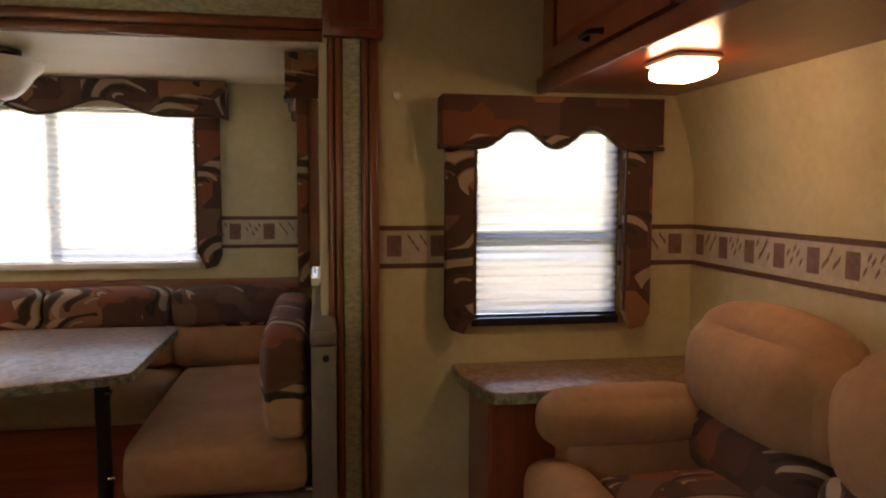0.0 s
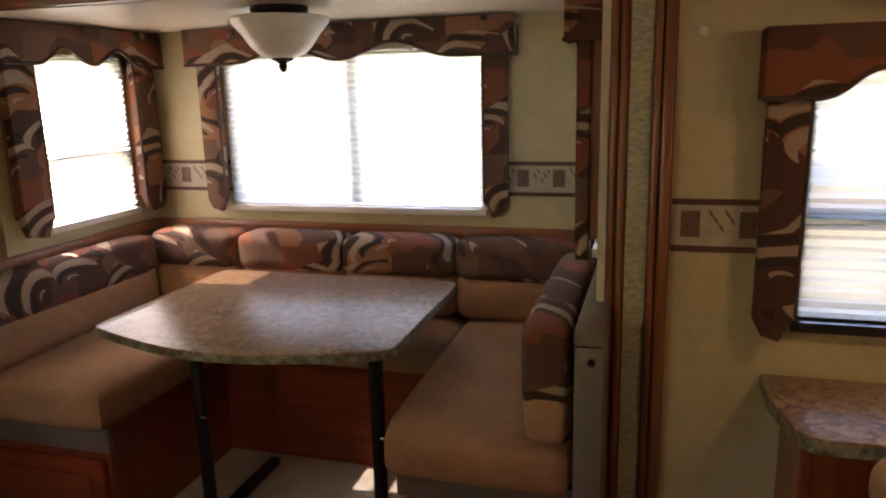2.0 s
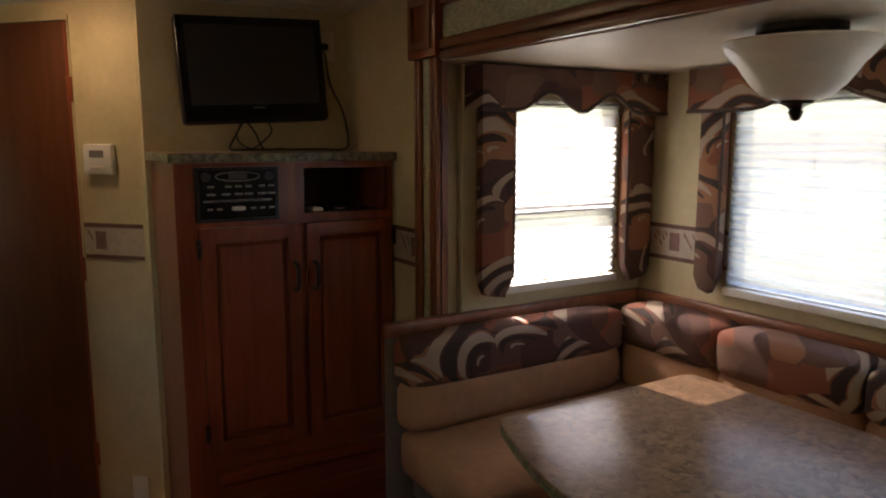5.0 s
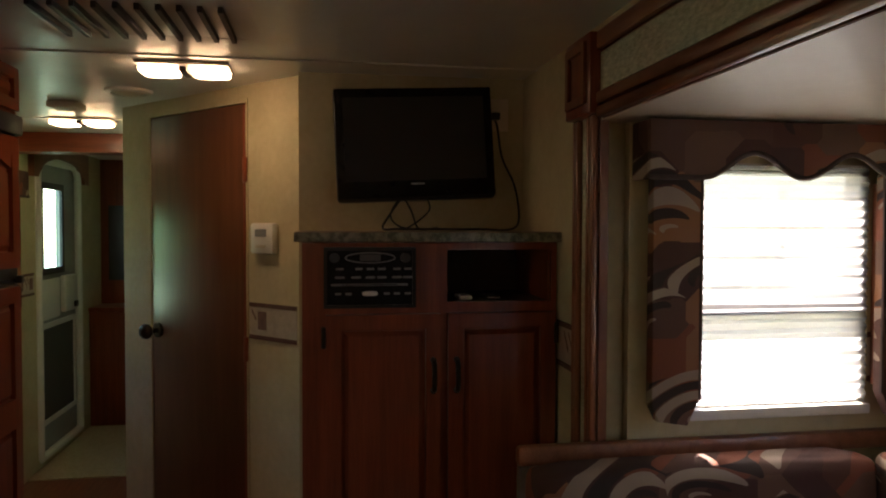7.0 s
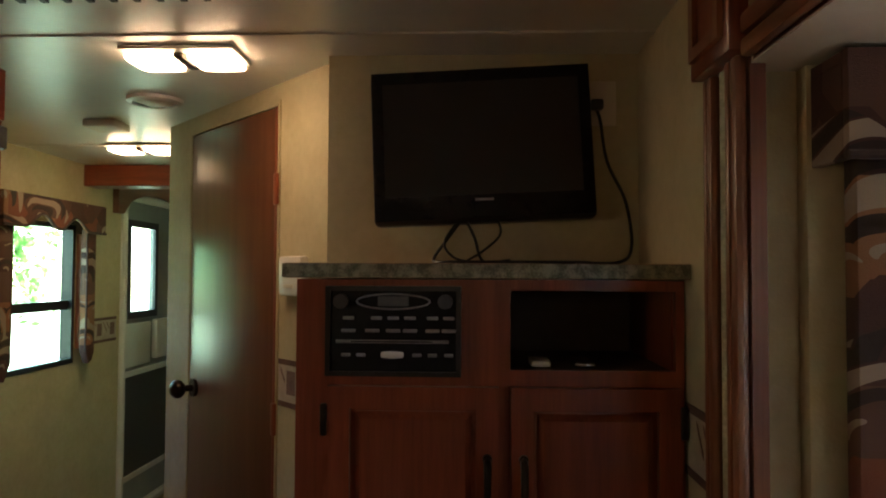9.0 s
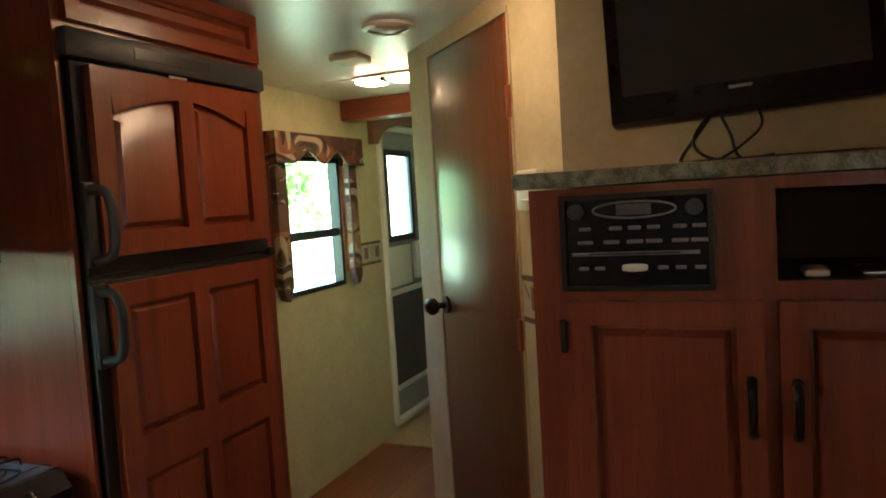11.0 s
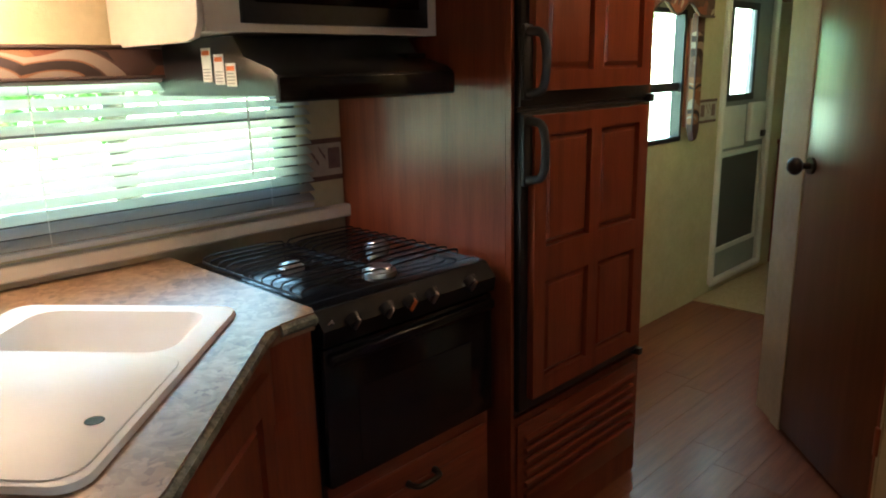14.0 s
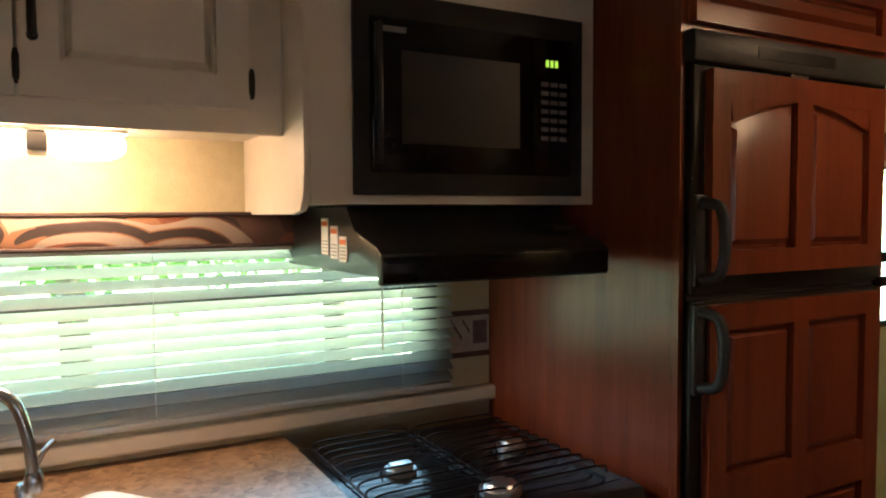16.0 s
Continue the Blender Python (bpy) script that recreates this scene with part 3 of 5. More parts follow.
surround_post(0.165, 0.315)
surround_post(-1.985, -1.835)
_h = thing("slide_header", (-0.83, NW, 1.73), "dark wood and woven strip header over the slide-out", "trim", kind="structure")
part("backing", box(-1.822, 0.152, NW - 0.022, NW, 1.7225, 1.93), TRIM_H, _h)
part("woven_strip", box(-1.822, 0.152, NW - 0.028, NW - 0.0225, 1.79, 1.88), GREEN_TRIM, _h, "grey green woven strip")
for _a, _b in ((1.7225, 1.75), (1.754, 1.785), (1.885, 1.93)):
    part("moulding", box(-1.822, 0.152, NW - 0.042, NW - 0.0225, _a, _b, 0.008), TRIM_H, _h)
setting("slide_strip", box(0.142, 0.162, NW - 0.016, NW + 0.05, 0.03, 1.72), CREAM, "cream edge strip of the bay", "trim")


# ---- windows with pleated shades and padded cornices ----
def wavy(u, w, lo, hi):
    """Lower edge of a cornice: flat ends and two arches with a dip between."""
    t = (u + w / 2) / w
    if t < 0.17 or t > 0.83:
        return lo
    s = (t - 0.17) / 0.66
    return lo + (hi - lo) * (0.5 - 0.5 * math.cos(2 * math.pi * s * 2))


def window(name, cx, cy, rz, gw, z0, z1, cloth, side=0.09, slider="sash", cornice=(1.575, 1.715), drape=0.99, rail_dark=False, depth=0.05, shade=True, over=0.06, label="", glass=None):
    P = pose(cx, cy, 0, 0, 0, rz)
    win = thing(name, (cx, cy, z0), label or "window with a white pleated shade pulled down", "window", kind="structure")
    g = gw / 2
    fr = holed(-g - 0.002, g + 0.002, z0 - 0.002, z1 + 0.002, -depth, 0.006, [(-g + 0.022, g - 0.022, z0 + 0.022, z1 - 0.022)])
    part("window_frame", fr, BLACK if rail_dark else WHITE, win, place=P)
    pane = part("pane", box(-g + 0.02, g - 0.02, -depth + 0.008, -depth + 0.012, z0 + 0.02, z1 - 0.02), glass or GLASS, win, place=P)
    pane.visible_shadow = False
    if slider == "slide":
        part("mullion", box(-0.02, 0.02, -depth + 0.013, -depth + 0.03, z0 + 0.02, z1 - 0.02), WHITE, win, place=P)
    else:
        zm = z0 + (z1 - z0) * 0.42
        part("sash_rail", box(-g + 0.02, g - 0.02, -depth + 0.013, -0.012, zm - 0.022, zm + 0.022), BLACK, win, place=P)
    if shade:
        c = bmesh.new()
        n = int((z1 - z0 - 0.02) / 0.0125)
        rows = []
        for i in range(n + 1):
            z = z1 - 0.004 - (z1 - z0 - 0.03) * i / n
            y = 0.013 + (0.0095 if i % 2 else 0.0)
            rows.append([c.verts.new((u, y + 0.0012 * math.sin(9 * u + i), z + 0.0015 * math.sin(5 * u + 2 * i))) for u in [-g + 0.006 + (gw - 0.012) * k / 8 for k in range(9)]])
        for a, b in zip(rows, rows[1:]):
            for k in range(8):
                c.faces.new((a[k], a[k + 1], b[k + 1], b[k]))
        sh = tagged(part("pleated_shade", c, SHADE, None, smooth=False, place=P), "white pleated window shade glowing with daylight", "window shade")
        part("bottom_rail", box(-g - 0.0, g + 0.0, 0.004, 0.03, z0 - 0.012, z0 + 0.014, 0.003), BLACK if rail_dark else WHITE, sh, "rail along the foot of the shade", place=P)
        for u in (-g * 0.5, g * 0.5) if gw > 0.8 else (0.0,):
            part("shade_cord", cyl((u, 0.011, (z0 + z1) / 2), 0.0012, z1 - z0 - 0.04, n=6), WHITE, sh, place=P)
    # cornice and side panels
    lo, hi = cornice
    w = gw + 2 * side + over
    cor = thing("window_cornice", (cx, cy, lo), "padded window cornice and side panels in brown swirl cloth", "window cornice", "cornices of the windows")
    us = [-w / 2 + w * k / 48 for k in range(49)]
    face = [(u, wavy(u, w, lo, lo + 0.06)) for u in us] + [(w / 2, hi), (-w / 2, hi)]
    part("front_board", prism(face, 0.085, 0.102, "y", 0.004), cloth, cor, place=P)
    part("top_board", box(-w / 2 + 0.001, w / 2 - 0.001, 0.001, 0.0845, hi - 0.016, hi - 0.001), cloth, cor, place=P)
    for s in (-1, 1):
        part("end_board", box(s * w / 2, s * (w / 2 - 0.016), 0.001, 0.0845, lo, hi - 0.0165, 0.002), cloth, cor, place=P)
    part("piping", tube([(u, 0.1, z + 0.003) for u, z in face[:49:2]], 0.0065, 8, steps=3), PIPING, cor, "dark piping along the wavy edge", place=P)
    for s in (-1, 1):
        out = [(s * g, drape + 0.05), (s * g, lo + 0.02), (s * (g + side), lo + 0.02), (s * (g + side), drape + 0.04), (s * (g + side - 0.02), drape), (s * (g + 0.03), drape - 0.012)]
        pan = part("side_panel", prism(out, 0.034, 0.07, "y", 0.006), cloth, cor, "padded side panel", place=P)
        part("edge_piping", tube([(s * g, 0.066, lo + 0.02), (s * g, 0.068, (lo + drape) / 2), (s * g, 0.066, drape + 0.05)], 0.005, 8), PIPING, pan, "dark edge piping", place=P)
        part("batten", box(s * (g + 0.02), s * (g + side - 0.02), 0.001, 0.0335, drape + 0.06, lo), TRIM, pan, place=P)
    return win


window("window_1", 0.84, NW, 180, 0.48, 0.885, 1.50, FAB_XZ, cornice=(1.42, 1.575), drape=0.87, rail_dark=True, over=0.03)
window("window_2", -0.895, SY, 180, 1.11, 0.99, 1.62, FAB_XZ, slider="slide")
window("window_3", SX0, 2.545, -90, 0.50, 0.99, 1.62, FAB_YZ, side=0.125, over=0.05)
window("window_4", SX1, 2.545, 90, 0.50, 0.99, 1.62, FAB_YZ, side=0.10, over=0.05)
window("window_5", -4.0, KW, 0, 0.58, 0.985, 1.655, FAB_XZ, side=0.08, cornice=(1.615, 1.755), drape=0.99, rail_dark=True, shade=False, glass=GREENGLASS, label="black framed sash window looking on to trees")
_k = thing("window_6", (-1.07, KW, 1.0), "long kitchen window behind white blinds", "window", kind="structure")
part("window_frame", holed(KWIN[0], KWIN[1], KWIN[2], KWIN[3], KW - 0.05, KW + 0.004, [(KWIN[0] + 0.05, KWIN[1] - 0.03, KWIN[2] + 0.06, KWIN[3] - 0.015)]), DARKGREY, _k)
_p = part("pane", box(KWIN[0] + 0.018, KWIN[1] - 0.018, KW - 0.045, KW - 0.041, KWIN[2] + 0.018, KWIN[3] - 0.018), KITCHENGLASS, _k)
_p.visible_shadow = False
part("sash_rail", box(KWIN[0] + 0.02, KWIN[1] - 0.02, KW - 0.04, KW - 0.012, 1.240, 1.282), GREYKEY, _k)
_bl = thing("venetian_blind", (-1.07, KW + 0.03, 1.0), "white venetian blind with open slats", "blind")
part("head_rail", box(-1.87, -0.28, KW + 0.012, KW + 0.042, 1.372, 1.40, 0.003), WHITE, _bl)
_sl = None
for _i in range(13):
    _z = 1.362 - 0.0285 * _i
    c = bmesh.new()
    vs = []
    for _u in (-1.868, -1.4, -0.9, -0.282):
        row = []
        for _t in (-1, -0.4, 0.4, 1):
            row.append(c.verts.new((_u, KW + 0.030 + 0.0150 * _t, _z - 0.0098 * _t + 0.0020 * (1 - _t * _t) - 0.0006 * math.sin(3 * _u + _i))))
        vs.append(row)
    for a, b in zip(vs, vs[1:]):
        for q in range(3):
            c.faces.new((a[q], a[q + 1], b[q + 1], b[q]))
    part("slat", c, SLAT, _bl)
part("bottom_rail", box(-1.868, -0.282, KW + 0.016, KW + 0.038, 0.988, 1.002, 0.003), WHITE, _bl)
for _u in (-1.72, -1.12, -0.5):
    part("ladder_cord", cyl((_u, KW + 0.04, 1.19), 0.0011, 0.37, n=6), WHITE, _bl)
part("tilt_wand", cyl((-1.66, KW + 0.048, 1.24), 0.003, 0.26, n=8), WHITE, _bl)
_kv = thing("kitchen_valance", (-1.0, KW, 1.38), "straight padded valance in brown swirl cloth", "window valance")
part("cloth_board", box(-1.86, -0.27, KW + 0.001, KW + 0.06, 1.385, 1.458, 0.01), FAB_XZ, _kv)
for _z in (1.386, 1.457):
    part("piping", tube([(-1.858, KW + 0.059, _z), (-1.1, KW + 0.06, _z), (-0.272, KW + 0.059, _z)], 0.005, 8), PIPING, _kv, "dark piping")
setting("window_sill", box(-2.03, -0.27, KW, KW + 0.035, 0.936, 0.975, 0.006), CREAM, "cream backsplash ledge under the blind", "trim")

# entry door in the hall
_e = thing("door_2", (-5.14, KW, 0.06), "grey entry door with a tall window and a screen panel", "door", kind="structure")
x0, x1, z0, z1 = ENTRY
_rim = [(x0 + 0.10 * (1 - math.cos(a)), z1 - 0.10 * (1 - math.sin(a))) for a in [math.pi / 2 * k / 6 for k in range(7)]]
_outer = [(x0, z0)] + _rim + [(x0 + x1 - x, z) for x, z in _rim[::-1]] + [(x1, z0)]
part("door_leaf", holed(x0, x1, z0, z1, KW - 0.05, KW - 0.02, [(x0 + 0.27, x1 - 0.10, 1.18, 1.71)]), mat("grey_door", (0.30, 0.31, 0.30), 0.5, second=(0.36, 0.37, 0.36), scale=4), _e)
_fr = None
for a, b in zip(_outer, _outer[1:] + _outer[:1]):
    _fr = tube([(a[0], KW + 0.004, a[1]), ((a[0] + b[0]) / 2, KW + 0.004, (a[1] + b[1]) / 2), (b[0], KW + 0.004, b[1])], 0.024, 8, _fr, 1)
part("door_frame", _fr, WHITE, _e, "white rounded metal frame")
_w = part("window_frame", holed(x0 + 0.25, x1 - 0.08, 1.16, 1.73, KW - 0.018, KW - 0.004, [(x0 + 0.29, x1 - 0.12, 1.20, 1.69)]), DARKGREY, _e)
_p = part("pane", box(x0 + 0.26, x1 - 0.09, KW - 0.04, KW - 0.036, 1.17, 1.72), GREENGLASS, _e)
_p.visible_shadow = False
part("screen_panel", box(x0 + 0.09, x1 - 0.05, KW - 0.018, KW - 0.008, 0.27, 0.83), mat("insect_screen", (0.075, 0.07, 0.06), 0.8, second=(0.10, 0.095, 0.085), scale=200), _e, "dark insect screen panel")
part("screen_frame", holed(x0 + 0.06, x1 - 0.02, 0.24, 0.86, KW - 0.018, KW + 0.002, [(x0 + 0.09, x1 - 0.05, 0.27, 0.83)]), WHITE, _e)
part("shield", box(x0 + 0.33, x1 - 0.06, KW - 0.018, KW - 0.006, 0.88, 1.13, 0.004), WHITE, _e, "white plastic panel")
part("latch_box", box(x0 + 0.07, x0 + 0.3, KW - 0.018, KW + 0.02, 0.9, 1.14, 0.012), WHITE, _e, "white latch housing")
part("latch", box(x0 + 0.1, x0 + 0.16, KW + 0.021, KW + 0.035, 0.92, 0.96, 0.004), BLACK, _e)
_ev = thing("entry_valance", (-5.14, KW, 1.83), "dark wooden arched valance over the entry door", "valance")
_arch = [(-5.64, 1.955), (-4.66, 1.955), (-4.66, 1.75), (-4.72, 1.75)] + [(-4.72 - 0.84 * k / 10, 1.75 + 0.135 * math.sin(math.pi * k / 10) ** 0.5) for k in range(1, 10)] + [(-5.56, 1.75), (-5.64, 1.75)]
part("board", prism(_arch, KW + 0.001, KW + 0.035, "y"), TRIM_H, _ev)
setting("hall_beam", box(-4.50, -4.36, KW, DB.y, 1.86, H - 0.002, 0.006), CHERRY_H, "cherry wood beam across the hall ceiling", "beam")

# ---- outside ----
setting("ground", box(-60, 60, -60, 60, -0.9, -0.7), GRASS, "sunlit grass and gravel ground", "ground")


def neighbour():
    t = thing("neighbouring_trailer", (0.2, 8.2, -0.7), "low tan parked trailer with a blue band", "trailer")
    part("body", box(-2.5, 6.0, 7.6, 9.6, -0.6, 0.62, 0.04), SIDING, t)
    part("blue_band", box(-2.45, 5.95, 7.57, 7.595, 0.52, 0.72), BLUEROOF, t)
    part("skirt", box(-2.4, 5.9, 7.7, 9.5, -0.7, -0.6), VINYL, t)


neighbour()


def tree(x, y, h, r, seed):
    rnd = random.Random(seed)
    t = thing("tree", (x, y, -0.7), "leafy green tree in bright daylight", "tree", "trees outside the windows")
    trunk = tube([(x, y, -0.75), (x + 0.1, y, h * 0.3), (x - 0.05, y + 0.1, h * 0.75)], (0.2, 0.05), 10)
    for k in range(7):
        a = rnd.uniform(0, 6.28)
        z = h * rnd.uniform(0.2, 0.6)
        tube([(x, y, z), (x + r * 0.4 * math.cos(a), y + r * 0.4 * math.sin(a), z + 0.5), (x + r * 0.8 * math.cos(a), y + r * 0.8 * math.sin(a), z + 0.9)], (0.07, 0.02), 6, trunk)
    part("trunk", trunk, BARK, t)
    verts, faces = [], []
    for k in range(2600):
        cl = rnd.randrange(26)
        cr = random.Random(seed * 100 + cl)
        a, e, d = cr.uniform(0, 6.28), cr.uniform(-0.9, 1.2), cr.uniform(0.4, 1.0) * r
        c = Vector((x + d * math.cos(a) * math.cos(e), y + d * math.sin(a) * math.cos(e), h * 0.5 + d * math.sin(e) * h / (2.2 * r)))
        c += Vector((rnd.gauss(0, 0.3), rnd.gauss(0, 0.3), rnd.gauss(0, 0.28)))
        u = Vector((rnd.gauss(0, 1), rnd.gauss(0, 1), rnd.gauss(0, 1))).normalized()
        v = u.cross(Vector((rnd.gauss(0, 1), rnd.gauss(0, 1), rnd.gauss(0, 1)))).normalized()
        s = rnd.uniform(0.07, 0.15)
        n = len(verts)
        verts += [c - u * s, c + v * s * 0.5, c + u * s, c - v * s * 0.5]
        faces.append((n, n + 1, n + 2, n + 3))
    me = bpy.data.meshes.new("crown")
    me.from_pydata(verts, [], faces)
    me.materials.append(LEAF)
    ob = new("crown", me)
    ob.parent = t
    ob.matrix_parent_inverse = Matrix.Translation(-t.location)


for _i, (_x, _y, _h, _r) in enumerate([(-1.2, -7.2, 3.6, 2.0), (-4.6, -8.5, 4.2, 2.2), (1.6, -7.0, 3.2, 1.8), (-9.5, -10.5, 5.2, 2.6), (-15.5, -9.5, 5.4, 2.8), (-19.0, -15.0, 6.0, 3.2), (-13.0, -17.0, 6.0, 3.0)]):
    tree(_x, _y, _h, _r, 11 + _i)


# ---- dinette ----
def dinette():
    w = thing("dinette_bench", (-0.85, 2.45, 0.03), "U-shaped dinette bench base in dark cherry wood", "bench")
    part("bench_box", box(SX0 + 0.01, -1.36, 1.96, SY - 0.004, 0.031, 0.445), CHERRY, w)
    part("bench_box", box(-0.36, SX1 - 0.01, 1.96, SY - 0.004, 0.031, 0.445), CHERRY, w)
    part("bench_box", box(-1.359, -0.361, 2.62, SY - 0.004, 0.031, 0.445), CHERRY_X, w)
    part("top_lip", box(SX0 + 0.01, -1.34, 1.94, 1.9595, 0.36, 0.447, 0.004), VINYL, w, "dark brown vinyl lip")
    part("top_lip", box(-0.38, SX1 - 0.01, 1.94, 1.9595, 0.36, 0.447, 0.004), VINYL, w, "dark brown vinyl lip")
    part("drawer_front", box(SX0 + 0.03, -1.375, 1.938, 1.9592, 0.10, 0.33, 0.006), CHERRY_X, w)
    part("drawer_panel", box(SX0 + 0.08, -1.425, 1.93, 1.9378, 0.15, 0.28, 0.006), CHERRY_X, w)
    part("drawer_front", box(-0.345, SX1 - 0.03, 1.938, 1.9592, 0.10, 0.33, 0.006), CHERRY_X, w)
    for nm, a in (("left", (SX0 + 0.02, -1.30, 1.88, SY - 0.03)), ("right", (-0.40, SX1 - 0.03, 1.86, SY - 0.03)), ("middle", (-1.295, -0.405, 2.55, SY - 0.03))):
        tagged(part("seat_cushion", cushion(a[0], a[1], a[2], a[3], 0.449, 0.605, 0.05, 0.012), SUEDE), "tan suede dinette seat cushion", "cushion", "seat cushions of the dinette")
    # back cushions: plain lower roll, patterned bolster above
    backs = [("x", -1.34, -0.885), ("x", -0.88, -0.43), ("x", -0.425, 0.02), ("x", -1.75, -1.345)]
    for _, a, b in backs:
        t = thing("back_cushion", ((a + b) / 2, 2.85, 0.60), "dinette back cushion, tan below a brown swirl bolster", "cushion", "back cushions of the dinette")
        part("lower_pad", cushion(a, b, 2.745, SY - 0.036, 0.607, 0.785, 0.045, 0.008), SUEDE, t)
        part("bolster", cushion(a + 0.002, b - 0.002, 2.735, SY - 0.036, 0.765, 0.912, 0.034, 0.006), FAB_XZ, t, "brown and rust swirl bolster")
    t = thing("back_cushion", (-1.75, 2.3, 0.60), "long dinette back cushion, tan below a swirl bolster", "cushion", "back cushions of the dinette")
    part("lower_pad", cushion(SX0 + 0.03, -1.70, 1.87, 2.73, 0.607, 0.77, 0.045, 0.006), SUEDE, t)
    part("bolster", cushion(SX0 + 0.03, -1.695, 1.865, 2.73, 0.75, 0.905, 0.036, 0.006), FAB_YZ, t, "brown and rust swirl bolster")
    t = thing("back_cushion", (0.06, 2.3, 0.60), "tall dinette end cushion in brown swirl cloth", "cushion", "back cushions of the dinette")
    part("lower_pad", cushion(-0.02, SX1 - 0.035, 1.85, 2.73, 0.60, 0.76, 0.045, 0.01), SUEDE, t)
    part("bolster", cushion(-0.025, SX1 - 0.035, 1.85, 2.73, 0.70, 0.905, 0.036, 0.01), FAB_YZ, t, "brown and rust swirl bolster")
    # ledge behind the cushions
    l = thing("dinette_ledge", (-0.85, 2.9, 0.92), "glossy dark wood ledge round the dinette back", "ledge", kind="structure")
    part("ledge_board", box(SX0 + 0.001, SX1 - 0.001, SY - 0.034, SY - 0.001, 0.885, 0.935, 0.012), TRIM_H, l)
    part("ledge_board", box(SX0 + 0.001, SX0 + 0.034, 1.85, SY - 0.035, 0.885, 0.935, 0.012), TRIM_H, l)
    part("ledge_board", box(SX1 - 0.03, SX1 + 0.042, 1.83, SY - 0.035, 0.875, 0.918, 0.01), VINYL, l)
    part("end_panel", box(SX1 - 0.028, SX1 + 0.04, 1.835, 2.03, 0.0, 0.874, 0.006), VINYL, l, "dark brown end panel")
    part("end_panel", box(SX0 + 0.001, SX0 + 0.026, 1.855, 2.03, 0.0, 0.884, 0.004), VINYL, l, "dark brown end panel")
    part("bolt_cap", cyl((SX1 + 0.012, 1.832, 0.84), 0.009, 0.008, "y", n=14), BRONZE, l)
    part("bolt_cap", cyl((SX1 - 0.035, 1.855, 0.47), 0.009, 0.02, "x", n=14), CHROME, l)


dinette()


def dinette_table():
    t = thing("dinette_table", (-0.85, 2.2, 0.03), "granite laminate dinette table with a bowed front", "table")
    x0, x1, y0, y1 = -1.305, -0.365, 1.90, 2.60
    pts = []
    for k in range(13):                       # bowed front edge
        s = k / 12
        pts.append((x0 + 0.05 + (x1 - x0 - 0.1) * s, y0 - 0.02 - 0.10 * math.sin(math.pi * s)))
    for cx, cy, a0 in ((x1 - 0.05, y0 + 0.035, -60), (x1 - 0.05, y1 - 0.05, 0), (x0 + 0.05, y1 - 0.05, 90), (x0 + 0.05, y0 + 0.035, 180)):
        for k in range(5):
            a = radians(a0 + (60 if a0 in (-60, 180) else 90) * k / 4)
            pts.append((cx + 0.05 * math.cos(a), cy + 0.05 * math.sin(a)))
    part("tabletop", prism(pts, 0.775, 0.802, "z", 0.003), GRANITE, t)
    mid = Vector((-0.835, 2.22))
    edge = [((p[0] - mid.x) * 1.002 + mid.x, (p[1] - mid.y) * 1.002 + mid.y) for p in pts]
    part("edge_band", prism(edge, 0.776, 0.7975, "z"), EDGE, t, "greenish speckled edge band")
    for x in (-1.12, -0.5):
        leg = part("leg", cyl((x, 2.12, 0.40), 0.022, 0.70), IRON, t, "black steel pedestal leg")
        part("foot_bar", box(x - 0.022, x + 0.022, 1.86, 2.55, 0.032, 0.06, 0.008), IRON, leg)
        part("leg_bracket", box(x - 0.03, x + 0.03, 1.98, 2.40, 0.745, 0.774, 0.006), IRON, leg)
        for z in (0.44, 0.70):
            part("clamp_bolt", cyl((x + 0.024, 2.10, z), 0.008, 0.02, "x", n=12), CHROME, leg)
    part("stretcher", box(-1.098, -0.522, 2.16, 2.20, 0.034, 0.058, 0.006), IRON, t)


dinette_table()


def pendant():
    x, y = -0.853, 2.337
    t = thing("ceiling_lamp", (x, y, SH), "frosted glass bowl ceiling lamp with a bronze mount", "ceiling lamp")
    part("canopy", lathe((x, y, SH), [(0, -0.001), (0.088, -0.001), (0.088, -0.014), (0.08, -0.022), (0.06, -0.026), (0, -0.026)]), BRONZE, t, "dark bronze canopy")
    for k in range(3):
        a = 2 * math.pi * k / 3 + 0.4
        part("mount_arm", cyl((x + 0.04 * math.cos(a), y + 0.04 * math.sin(a), SH - 0.04), 0.011, 0.035, n=12), BRONZE, t)
    prof = [(0.182, -0.032), (0.186, -0.036), (0.180, -0.05), (0.165, -0.066), (0.148, -0.08), (0.132, -0.1), (0.112, -0.122), (0.085, -0.142), (0.05, -0.153), (0.02, -0.155),
            (0.02, -0.149), (0.05, -0.147), (0.083, -0.136), (0.108, -0.117), (0.127, -0.096), (0.143, -0.076), (0.16, -0.062), (0.175, -0.047), (0.182, -0.032)]
    prof = [(r * 0.82, z) for r, z in prof]
    part("glass_bowl", lathe((x, y, SH), prof, 48), FROST, t, "ribbed frosted glass bowl")
    part("stem", cyl((x, y, SH - 0.09), 0.008, 0.13, n=10), BRONZE, t)
    part("finial", lathe((x, y, SH), [(0, -0.148), (0.036, -0.15), (0.034, -0.16), (0.018, -0.166), (0.012, -0.172), (0.016, -0.178), (0.012, -0.186), (0.007, -0.194), (0, -0.197)], 20), BRONZE, t)


pendant()


